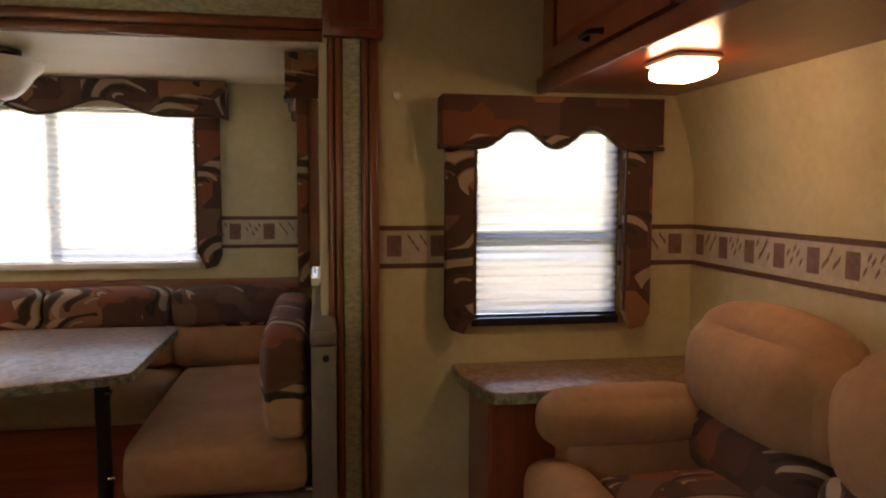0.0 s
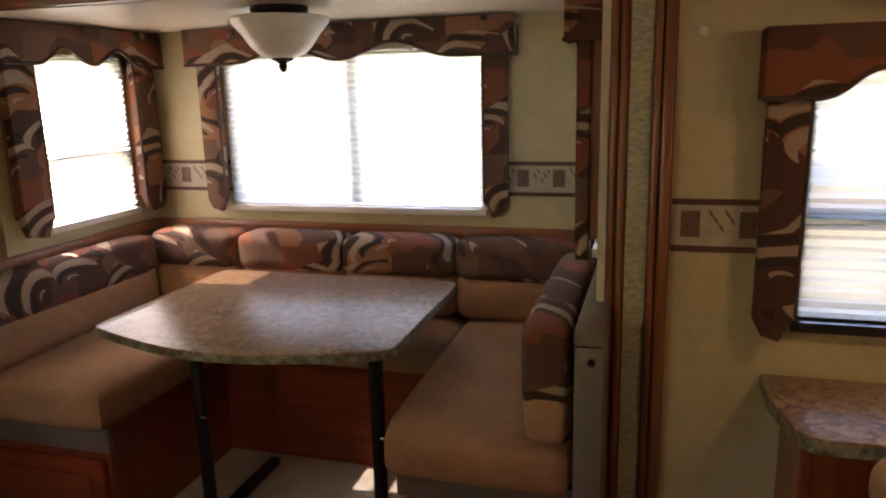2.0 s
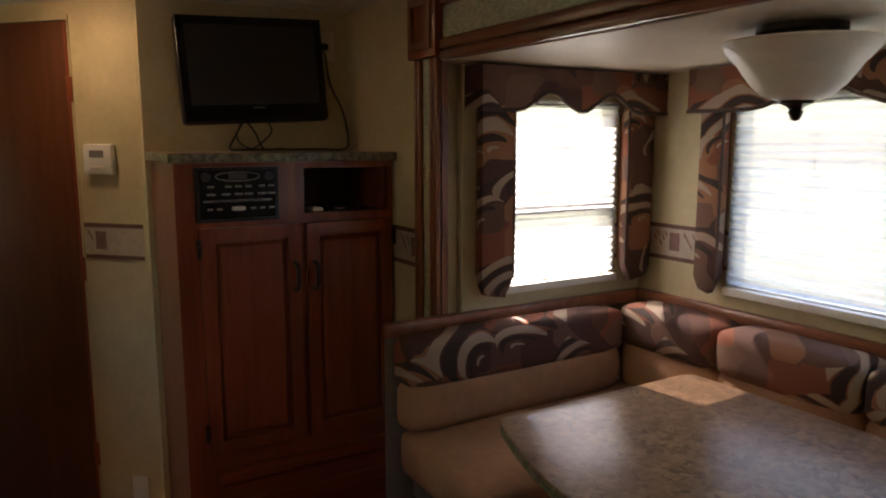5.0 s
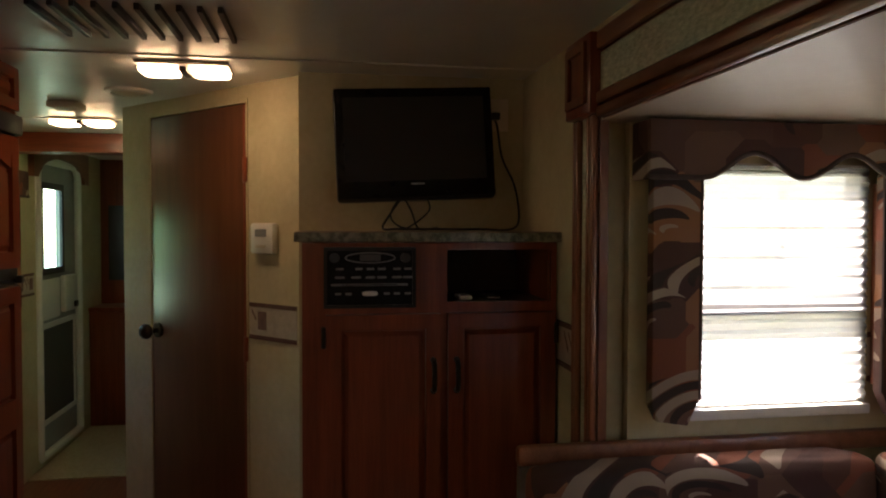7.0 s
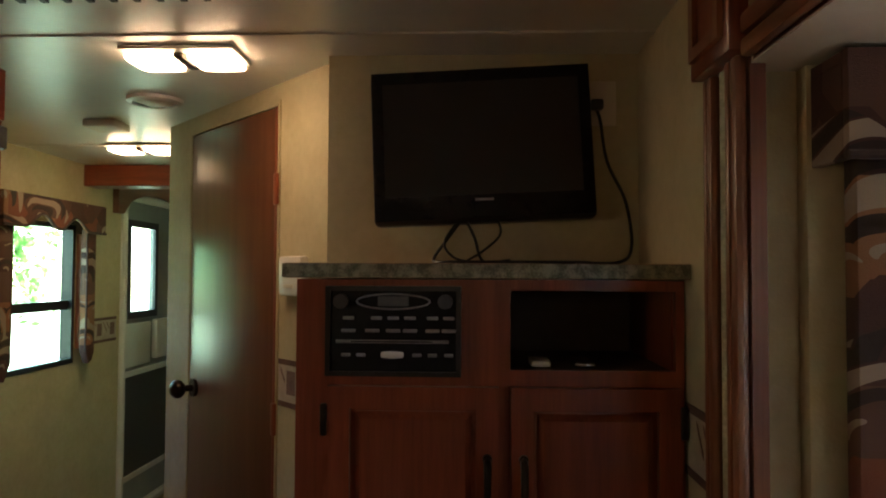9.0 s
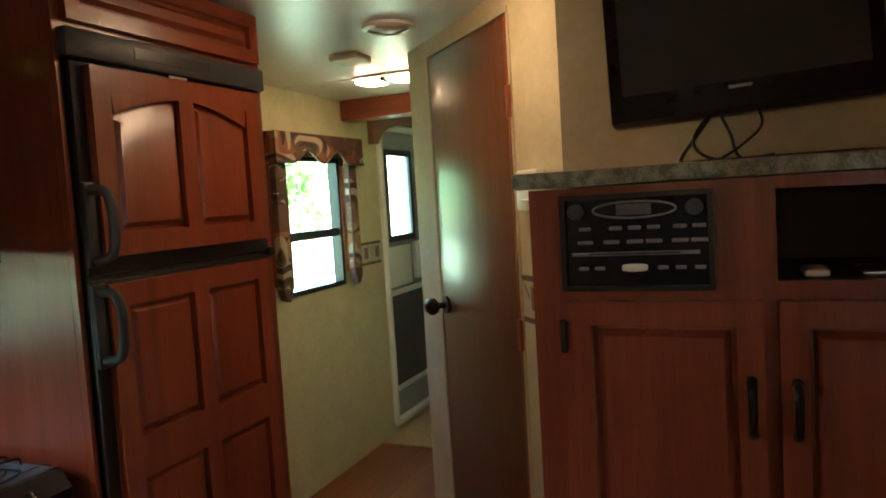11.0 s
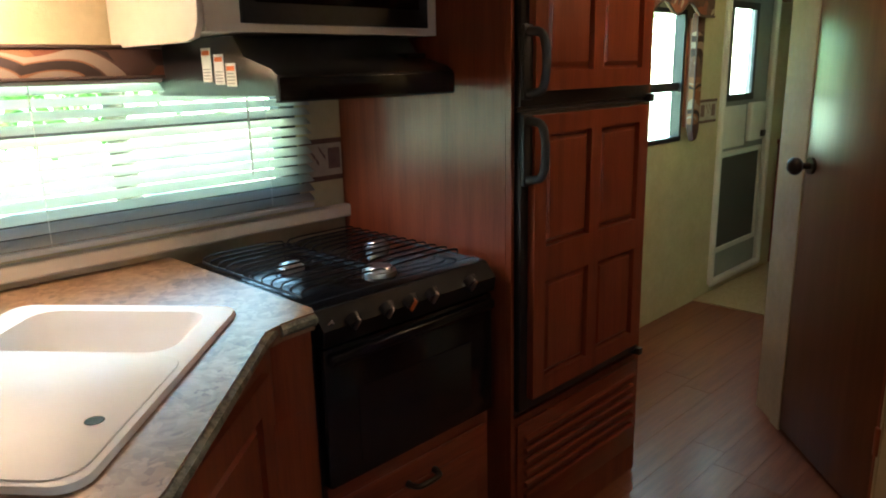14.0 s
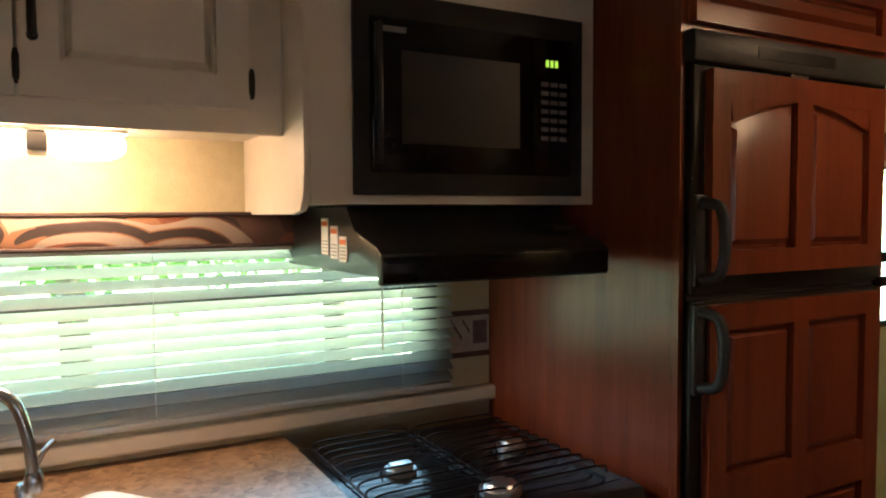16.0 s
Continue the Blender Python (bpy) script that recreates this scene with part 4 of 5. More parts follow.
# ---- sofa end ----
def sofa():
    s = thing("sofa", (1.0, 0.8, 0), "tan suede sofa with a brown swirl seat panel", "sofa")
    y0, y1 = 0.05, 1.74
    part("base", box(0.72, 1.30, y0 + 0.02, y1 - 0.02, 0.0, 0.36, 0.01), VINYL, s)
    for a, b in ((y0, 0.78), (0.785, y1 - 0.17)):
        c = part("seat_cushion", cushion(0.72, 1.16, a, b, 0.36, 0.585, 0.07, 0.015), SUEDE, s)
        part("seat_panel", cushion(0.80, 1.15, a + 0.03, b - 0.05, 0.55, 0.605, 0.025, 0.012), FAB_XY, c, "brown and rust swirl cloth panel")
    part("front_roll", cushion(0.635, 0.83, y0, y1 - 0.04, 0.38, 0.615, 0.10, 0.015), SUEDE, s)
    for a, b in ((y0 + 0.02, 0.60), (0.605, 1.165), (1.17, 1.73)):
        c = part("back_cushion", cushion(1.11, 1.34, a, b, 0.68, 0.985, 0.115, 0.035), SUEDE, s, "plump tan back cushion")
        part("lower_band", cushion(1.10, 1.32, a + 0.01, b - 0.01, 0.56, 0.74, 0.05, 0.01), FAB_YZ, c, "brown swirl cloth band")
    part("armrest", cushion(0.70, 1.16, y1 - 0.15, y1, 0.62, 0.775, 0.07, 0.008), SUEDE, s, "rounded tan armrest")
    part("armrest_base", box(0.76, 1.14, y1 - 0.13, y1 - 0.02, 0.36, 0.64, 0.01), SUEDE, s)
    part("armrest", cushion(0.70, 1.16, y0 - 0.16, y0 + 0.0, 0.60, 0.75, 0.07, 0.012), SUEDE, s, "rounded tan armrest")
    part("armrest_base", box(0.74, 1.14, y0 - 0.14, y0 - 0.01, 0.0, 0.62, 0.01), SUEDE, s)


sofa()


def side_table():
    t = thing("side_cabinet", (0.95, 1.92, 0), "cherry end cabinet with a granite laminate top", "cabinet")
    part("body", box(0.60, 1.342, 1.785, NW - 0.002, 0, 0.715), CHERRY, t)
    part("corner_stile", box(0.592, 0.612, 1.78, 1.80, 0, 0.714, 0.006), CHERRY, t)
    top = [(0.546, NW - 0.001), (0.546, 1.94), (0.575, 1.78), (0.60, 1.745), (0.64, 1.735), (1.342, 1.775), (1.342, NW - 0.001)]
    part("top", prism(top, 0.717, 0.752, "z", 0.003), GRANITE, t)
    m = [(0.9435 + (x - 0.944) * 1.002, 1.90 + (y - 1.90) * 1.004) for x, y in top]
    part("edge_band", prism([(x, min(y, NW - 0.001)) for x, y in m], 0.7185, 0.747, "z"), EDGE, t, "greenish speckled edge band")


side_table()


def overhead_cabinet():
    t = thing("overhead_cabinet", (1.05, 0.9, 1.6), "cherry overhead cabinet above the sofa", "cabinet")
    y0, y1 = -0.27, NW - 0.003
    part("body", box(0.825, 1.30, y0, y1, 1.612, H - 0.003), CHERRY_H, t)
    part("bottom_rail", box(0.805, 0.8245, y0, y1, 1.592, 1.64, 0.005), CHERRY_H, t)
    part("bottom_panel", box(0.825, 1.318, y0, y1, 1.6, 1.6118), CHERRY_H, t)
    P = pose(0.824, 0, 0, 0, 0, 90)
    for a, b in ((-0.25, 0.40), (0.42, 1.19), (1.21, 1.97)):
        d = raised_door(t, a, b, 1.65, H - 0.02, P, CHERRY, stile=0.055)
        pull(d, (a + b) / 2, 1.672, P, 0.09, upright=False)
    l = thing("cabinet_light", (0.95, 1.46, 1.6), "lit white lamp under the overhead cabinet", "light fixture")
    part("base", box(0.905, 1.02, 1.375, 1.535, 1.585, 1.5985, 0.006), WHITE, l)
    part("lens", cushion(0.91, 1.015, 1.38, 1.53, 1.55, 1.585, 0.02, 0.004, 5, 0), LENS, l, "glowing lens")


overhead_cabinet()


# ---- entertainment cabinet and television ----
def entertainment():
    t = thing("entertainment_cabinet", (-2.4, 1.7, 0), "tall cherry cabinet with two doors and an open niche", "cabinet")
    x = -2.215
    y0, y1 = 1.335, NW - 0.003
    P = pose(x, 0, 0, 0, 0, -90)       # local u = -y, out = +x
    body = holed(-y1, -y0, 0.0, 1.415, -0.02, 0, [(-2.06, -1.748, 1.243, 1.394), (-1.648, -1.401, 1.237, 1.396)])
    part("face_frame", body, CHERRY, t, place=P)
    part("side", box(-2.598, x - 0.021, y0, y0 + 0.02, 0, 1.415), CHERRY, t)
    part("side", box(-2.598, x - 0.021, y1 - 0.02, y1, 0, 1.415), CHERRY, t)
    part("back", box(-2.598, -2.59, y0 + 0.021, y1 - 0.021, 0, 1.415), INSIDE, t)
    part("niche_floor", box(-2.589, x - 0.021, 1.72, y1 - 0.021, 1.225, 1.2425), INSIDE, t)
    part("niche_side", box(-2.589, x - 0.021, 1.70, 1.719, 1.215, 1.41), INSIDE, t)
    for a, b, h in ((-1.725, -1.401, -1.704), (-2.065, -1.748, -1.772)):
        d = raised_door(t, a, b, 0.47, 1.212, P, CHERRY, stile=0.042)
        pull(d, h, 1.035, P, 0.088)
        hu = b + 0.007 if h > -1.73 else a - 0.004
        for z in (0.55, 1.15):
            part("hinge", box(hu - 0.006, hu + 0.006, 0.018, 0.03, z - 0.03, z + 0.03, 0.003), BRONZE, d, place=P)
    for z, out, start in ((0.385, 0.038, 1.425), (0.275, 0.052, 1.46), (0.165, 0.066, 1.485)):
        nose = [(x - 0.001 + out - 0.012, z - 0.022), (x + out - 0.003, z - 0.018), (x + out, z - 0.008), (x + out, z + 0.008), (x + out - 0.003, z + 0.018), (x + out - 0.012, z + 0.022)]
        c = bmesh.new()
        profile = [(x + 0.001, z - 0.022)] + nose + [(x + 0.001, z + 0.022)]
        ends = [[c.verts.new((px, y, pz)) for px, pz in profile] for y in (start, y1 - 0.004)]
        for k in range(len(profile)):
            j = (k + 1) % len(profile)
            c.faces.new((ends[0][k], ends[0][j], ends[1][j], ends[1][k]))
        c.faces.new(ends[0])
        c.faces.new(ends[1])
        bmesh.ops.recalc_face_normals(c, faces=c.faces[:])
        part("bullnose_rail", c, CHERRY_H, t, "rounded cherry rail", smooth=False)
        part("riser", box(x + 0.0008, x + out - 0.02, start + 0.012, y1 - 0.005, z - 0.088, z - 0.0225), CHERRY_H, t)
    top = [(-2.599, 1.318), (-2.185, 1.318), (-2.178, 1.325), (-2.178, NW - 0.003), (-2.599, NW - 0.003)]
    part("top", prism(top, 1.417, 1.446, "z", 0.002), GRANITE, t)
    part("edge_band", box(-2.1785, -2.175, 1.319, NW - 0.003, 1.4185, 1.4445), EDGE, t, "greenish speckled edge band")
    part("edge_band", box(-2.598, -2.179, 1.3145, 1.3178, 1.4185, 1.4445), EDGE, t, "greenish speckled edge band")


entertainment()


def stereo():
    P = pose(-2.215, 1.5245, 1.3165, 0, 0, -90) @ Matrix.Diagonal((0.97, 1, 0.92, 1)) @ pose(1.5225, 0, -1.311)
    t = thing("car_stereo", (-2.2, 1.52, 1.22), "black wall stereo with rows of grey buttons", "stereo")
    part("case", box(-1.652, -1.393, -0.15, 0.018, 1.222, 1.400, 0.006), MATTE, t, place=P)
    part("bezel", holed(-1.656, -1.389, 1.218, 1.404, 0.0005, 0.022, [(-1.646, -1.399, 1.228, 1.394)]), BLACK, t, place=P)
    ring = [(-1.5225 + 0.072 * math.cos(a), 0.0195, 1.372 + 0.0155 * math.sin(a)) for a in [2 * math.pi * k / 16 for k in range(17)]]
    part("display_ring", tube(ring, 0.002, 6, steps=2), GREYKEY, t, place=P)
    part("display", box(-1.553, -1.492, 0.018, 0.0205, 1.362, 1.383, 0.001), mat("grey_display", (0.12, 0.125, 0.125), 0.25, second=(0.14, 0.145, 0.14), scale=20), t, "grey display", place=P)
    for u in (-1.625, -1.42):
        part("dial", cyl((u, 0.024, 1.372), 0.015, 0.012, "y", n=20), DARKGREY, t, place=P)
    for z, us, w in ((1.338, (-1.632, -1.60, -1.556, -1.523, -1.49, -1.435), 0.011), (1.312, (-1.632, -1.60, -1.556, -1.523, -1.482, -1.435), 0.014), (1.262, (-1.632, -1.60, -1.57, -1.46, -1.43), 0.009)):
        for u in us:
            part("button", box(u - w, u + w, 0.018, 0.0225, z - 0.0035, z + 0.0035, 0.0015), GREYKEY, t, place=P)
    part("disc_slot", box(-1.632, -1.41, 0.018, 0.0215, 1.286, 1.293, 0.001), GREYKEY, t, place=P)
    part("disc_gap", box(-1.60, -1.44, 0.0216, 0.0222, 1.288, 1.291), BLACK, t, place=P)
    part("eject_button", cushion(-1.543, -1.50, 0.018, 0.024, 1.256, 1.269, 0.003, 0.001, 3, 0), WHITE, t, "pale oval button", place=P)


stereo()
_t = thing("remote_control", (-2.30, 1.80, 1.243), "small silver remote control lying in the niche", "remote control", "small things in the niche")
part("case", cushion(-2.34, -2.25, 1.79, 1.83, 1.243, 1.2575, 0.006, 0.001, 3, 0), WHITE, _t)
_t = thing("remote_control", (-2.30, 1.90, 1.243), "flat silver remote control lying in the niche", "remote control", "small things in the niche")
part("case", cushion(-2.36, -2.25, 1.875, 1.915, 1.243, 1.2555, 0.005, 0.001, 3, 0), CHROME, _t)


def television():
    t = thing("television", (-2.57, 1.69, 1.55), "black flat television on the wall", "television")
    P = pose(-2.56, 1.697, 1.735, 0, 0, -90) @ pose(0, 0, 0, 4, 2.6, 0)
    w, h = 0.53, 0.375
    part("case", box(-w / 2, w / 2, -0.03, 0.018, -h / 2, h / 2, 0.014, 3), BLACK, t, place=P)
    part("bezel", holed(-w / 2 + 0.004, w / 2 - 0.004, -h / 2 + 0.01, h / 2 - 0.004, 0.0185, 0.024, [(-w / 2 + 0.03, w / 2 - 0.03, -h / 2 + 0.065, h / 2 - 0.032)]), ENAMEL, t, "glossy black bezel", place=P)
    part("screen", box(-w / 2 + 0.028, w / 2 - 0.028, 0.0185, 0.021, -h / 2 + 0.063, h / 2 - 0.03), SCREEN, t, "dark switched-off screen", place=P)
    part("badge", box(-0.022, 0.022, 0.0245, 0.0255, -h / 2 + 0.05, -h / 2 + 0.056), CHROME, t, place=P)
    part("wall_mount", box(-0.12, 0.12, -0.06, -0.031, -0.1, 0.1, 0.004), IRON, t, place=P)
    c = thing("power_cord", (-2.5, 1.9, 1.45), "black cords trailing from the television to a socket", "cord")
    part("cord", tube([(-2.55, 1.66, 1.57), (-2.52, 1.61, 1.50), (-2.50, 1.585, 1.456), (-2.47, 1.63, 1.453), (-2.46, 1.75, 1.453), (-2.46, 1.90, 1.453), (-2.46, 2.0, 1.453), (-2.52, 2.045, 1.49), (-2.56, 2.04, 1.60), (-2.58, 2.0, 1.70), (-2.585, 1.985, 1.80), (-2.588, 1.975, 1.832)], 0.004, 8), BLACK, c)
    part("cord", tube([(-2.55, 1.655, 1.565), (-2.51, 1.68, 1.51), (-2.48, 1.70, 1.455), (-2.46, 1.76, 1.457)], 0.0035, 8), BLACK, c)
    part("cord", tube([(-2.55, 1.65, 1.565), (-2.50, 1.61, 1.50), (-2.48, 1.64, 1.46), (-2.47, 1.72, 1.452)], 0.003, 8), BLACK, c)
    part("cord", tube([(-2.55, 1.73, 1.57), (-2.51, 1.74, 1.52), (-2.49, 1.70, 1.48), (-2.48, 1.66, 1.455)], 0.003, 8), BLACK, c)
    part("plug", box(-2.59, -2.56, 1.96, 1.99, 1.825, 1.85, 0.005), BLACK, c)
    o = thing("wall_socket", (-2.6, 1.99, 1.85), "white wall socket beside the television", "socket")
    part("plate", box(-2.599, -2.592, 1.955, 2.025, 1.79, 1.90, 0.003), CREAM, o)


television()
_t = thing("thermostat", (-2.8, 1.18, 1.4), "white wall thermostat with a small display", "thermostat")
part("case", box(0.105, 0.225, 0.001, 0.03, 1.365, 1.472, 0.008), WHITE, _t, place=DIAG)
part("display", box(0.135, 0.195, 0.0305, 0.032, 1.425, 1.45), GREYKEY, _t, "grey display", place=DIAG)
part("button", box(0.14, 0.19, 0.0305, 0.034, 1.385, 1.395, 0.001), CREAM, _t, place=DIAG)
_t = thing("wall_socket", (-2.75, 1.22, 0.2), "white wall socket near the floor", "socket")
part("plate", box(0.055, 0.125, 0.001, 0.007, 0.11, 0.225, 0.003), WHITE, _t, place=DIAG)
_t = thing("light_switch", (0.37, NW, 1.58), "small pale button on the wall", "switch")
part("button", lathe((0, 0, 0), [(0, 0.008), (0.01, 0.008), (0.013, 0.005), (0.014, 0.0)], 20), WHITE, _t, place=pose(0.37, NW - 0.001, 1.577, 90, 0, 0))


# ---- kitchen ----
def counter():
    t = thing("kitchen_worktop", (-0.9, 0.2, 0.9), "granite laminate kitchen worktop with an angled front", "worktop")
    out = [(-1.413, KW + 0.001), (-1.413, 0.375), (-1.40, 0.40), (-1.315, 0.408), (-1.27, 0.425), (-0.90, 0.80), (-0.83, 0.85), (-0.70, 0.88), (-0.60, 0.86), (-0.42, 0.70), (-0.32, 0.52), (-0.29, 0.30), (-0.29, KW + 0.001)]
    # the sink's cut-out lies along (p, q) from its back corner
    o, p, q = SINK_AT
    hole = [o + p * a + q * b for a, b in ((0.02, 0.02), (0.65, 0.02), (0.65, 0.465), (0.02, 0.465))]
    c = bmesh.new()
    zt, zb = 0.915, 0.878
    for z in (zt, zb):
        ring = [c.verts.new((x, y, z)) for x, y in out]
        inner = [c.verts.new((v.x, v.y, z)) for v in hole]
        edges = [c.edges.new((r[i], r[(i + 1) % len(r)])) for r in (ring, inner) for i in range(len(r))]
        bmesh.ops.triangle_fill(c, use_beauty=True, use_dissolve=False, edges=edges)
        if z == zt:
            top = (ring, inner)
        else:
            for a, b in zip(top, (ring, inner)):
                for i in range(len(a)):
                    k = (i + 1) % len(a)
                    c.faces.new((a[i], a[k], b[k], b[i]))
    bmesh.ops.recalc_face_normals(c, faces=c.faces[:])
    part("slab", c, GRANITE, t, smooth=False)
    part("edge_band", tube([(x, y, 0.9) for x, y in out[2:12]], 0.0125, 8, steps=2), EDGE, t, "greenish speckled edge band")
    b = thing("base_cabinet", (-0.9, 0.2, 0), "cherry corner base cabinet with raised panel doors", "cabinet")
    inn = [(-1.405, KW + 0.002), (-1.405, 0.375), (-1.30, 0.385), (-0.80, 0.81), (-0.62, 0.82), (-0.46, 0.68), (-0.34, 0.30), (-0.34, KW + 0.002)]
    part("body", prism(inn, 0.0, 0.70, "z"), CHERRY, b)
    shell = [(-1.405, KW + 0.002), (-1.405, 0.375), (-1.30, 0.385), (-0.80, 0.81), (-0.62, 0.82), (-0.46, 0.68), (-0.34, 0.30), (-0.34, KW + 0.002)]
    for a, e in zip(shell[:], shell[1:] + shell[:1]):
        d = Vector((e[0] - a[0], e[1] - a[1])).normalized()
        n = Vector((d.y, -d.x)) * 0.016
        part("upper_rail", prism([a, e, (e[0] + n.x, e[1] + n.y), (a[0] + n.x, a[1] + n.y)], 0.7005, 0.8775, "z"), CHERRY, b)
    A, E = Vector((-1.30, 0.385, 0)), Vector((-0.80, 0.81, 0))
    ang = math.degrees(math.atan2(A.y - E.y, A.x - E.x))
    P = pose(E.x, E.y, 0, 0, 0, ang) @ Matrix.Diagonal((1, -1, 1, 1))
    L = (A - E).length
    P2 = pose(A.x, A.y, 0, 0, 0, math.degrees(math.atan2(E.y - A.y, E.x - A.x)))
    raised_door(b, 0.07, L - 0.03, 0.10, 0.84, P2, CHERRY, stile=0.06)


SINK_AT = (Vector((-0.997, -0.10)), Vector((0.717, 0.697)), Vector((-0.64, 0.768)))
counter()


def sink():
    o, p, q = SINK_AT
    M = Matrix(((p.x, q.x, 0, o.x), (p.y, q.y, 0, o.y), (0, 0, 1, 0.915), (0, 0, 0, 1)))
    t = thing("kitchen_sink", (-0.95, 0.3, 0.9), "white double kitchen sink, one basin under a cover", "sink")

    def rr(x0, x1, y0, y1, r, n=6):
        out = []
        for cx, cy, a0 in ((x1 - r, y0 + r, -90), (x1 - r, y1 - r, 0), (x0 + r, y1 - r, 90), (x0 + r, y0 + r, 180)):
            out += [(cx + r * math.cos(radians(a0 + 90 * k / n)), cy + r * math.sin(radians(a0 + 90 * k / n))) for k in range(n + 1)]
        return out
    c = bmesh.new()
    layers = [(rr(0, 0.67, 0, 0.485, 0.04), 0.001), (rr(0.003, 0.667, 0.003, 0.482, 0.04), 0.010), (rr(0.010, 0.66, 0.010, 0.475, 0.036), 0.012)]
    rings = [[c.verts.new((x, y, z)) for x, y in pts] for pts, z in layers]
    for a, b in zip(rings, rings[1:]):
        for i in range(len(a)):
            c.faces.new((a[i], a[(i + 1) % len(a)], b[(i + 1) % len(b)], b[i]))
    inner = [c.verts.new((x, y, 0.012)) for x, y in rr(0.045, 0.262, 0.075, 0.435, 0.05)]
    edges = [c.edges.get((rings[-1][i], rings[-1][(i + 1) % len(inner)])) for i in range(len(inner))] + [c.edges.new((inner[i], inner[(i + 1) % len(inner)])) for i in range(len(inner))]
    bmesh.ops.triangle_fill(c, use_beauty=True, edges=edges)
    prev = inner
    for d, s in ((0.004, 0.004), (-0.02, 0.012), (-0.11, 0.022), (-0.13, 0.036), (-0.135, 0.06)):
        ring = [c.verts.new((x, y, d)) for x, y in rr(0.045 + s, 0.262 - s, 0.075 + s, 0.435 - s, max(0.012, 0.05 - s * 0.5))]
        for i in range(len(ring)):
            c.faces.new((prev[i], prev[(i + 1) % len(ring)], ring[(i + 1) % len(ring)], ring[i]))
        prev = ring
    c.faces.new(prev)
    bmesh.ops.recalc_face_normals(c, faces=c.faces[:])
    part("basin", c, SINK, t, place=M)
    cover = prism(rr(0.278, 0.66, 0.03, 0.472, 0.045), 0.0122, 0.0145, "z", 0.001)
    cv = part("basin_cover", cover, SINK, t, "white cover over the second basin", place=M)
    part("finger_hole", lathe((0.512, 0.425, 0.0147), [(0, 0.0004), (0.011, 0.0004), (0.0125, 0.0008), (0.014, 0)], 24), MATTE, cv, "dark finger hole", place=M)
    part("drain", lathe((0.15, 0.255, -0.134), [(0, 0.001), (0.03, 0.002), (0.036, 0.004), (0.04, 0)], 24), CHROME, t, place=M)
    f = thing("faucet", (-0.87, 0.04, 0.93), "brushed chrome gooseneck faucet with lever handles", "faucet")
    part("deck_plate", box(0.05, 0.30, 0.012, 0.062, 0.0125, 0.035, 0.011, 3), CHROME, f, place=M @ pose(0.105, -0.012, 0))
    part("neck", tube([(0.175, 0.037, 0.03), (0.175, 0.037, 0.10), (0.177, 0.037, 0.20), (0.172, 0.05, 0.25), (0.16, 0.075, 0.265), (0.148, 0.10, 0.245), (0.140, 0.115, 0.19), (0.137, 0.12, 0.135)], (0.012, 0.0095), 14), CHROME, f, place=M @ pose(0.105, -0.012, 0))
    part("collar", lathe((0.175, 0.037, 0.03), [(0.0, 0.05), (0.013, 0.05), (0.017, 0.03), (0.024, 0.0)], 20), CHROME, f, place=M @ pose(0.105, -0.012, 0))
    part("spout_tip", lathe((0.137, 0.12, 0.11), [(0, 0.0), (0.014, 0.0), (0.015, 0.02), (0.011, 0.03), (0, 0.03)], 20), CHROME, f, place=M @ pose(0.105, -0.012, 0))
    for u, s in ((0.085, -1), (0.265, 1)):
        h = part("valve", lathe((u, 0.037, 0.034), [(0.0, 0.062), (0.012, 0.058), (0.017, 0.045), (0.013, 0.03), (0.022, 0.0)], 20), CHROME, f, place=M @ pose(0.105, -0.012, 0))
        part("lever", tube([(u, 0.037, 0.09), (u + s * 0.02, 0.03, 0.10), (u + s * 0.055, 0.02, 0.125), (u + s * 0.085, 0.012, 0.135)], (0.006, 0.005), 8), CHROME, h, place=M @ pose(0.105, -0.012, 0))


sink()


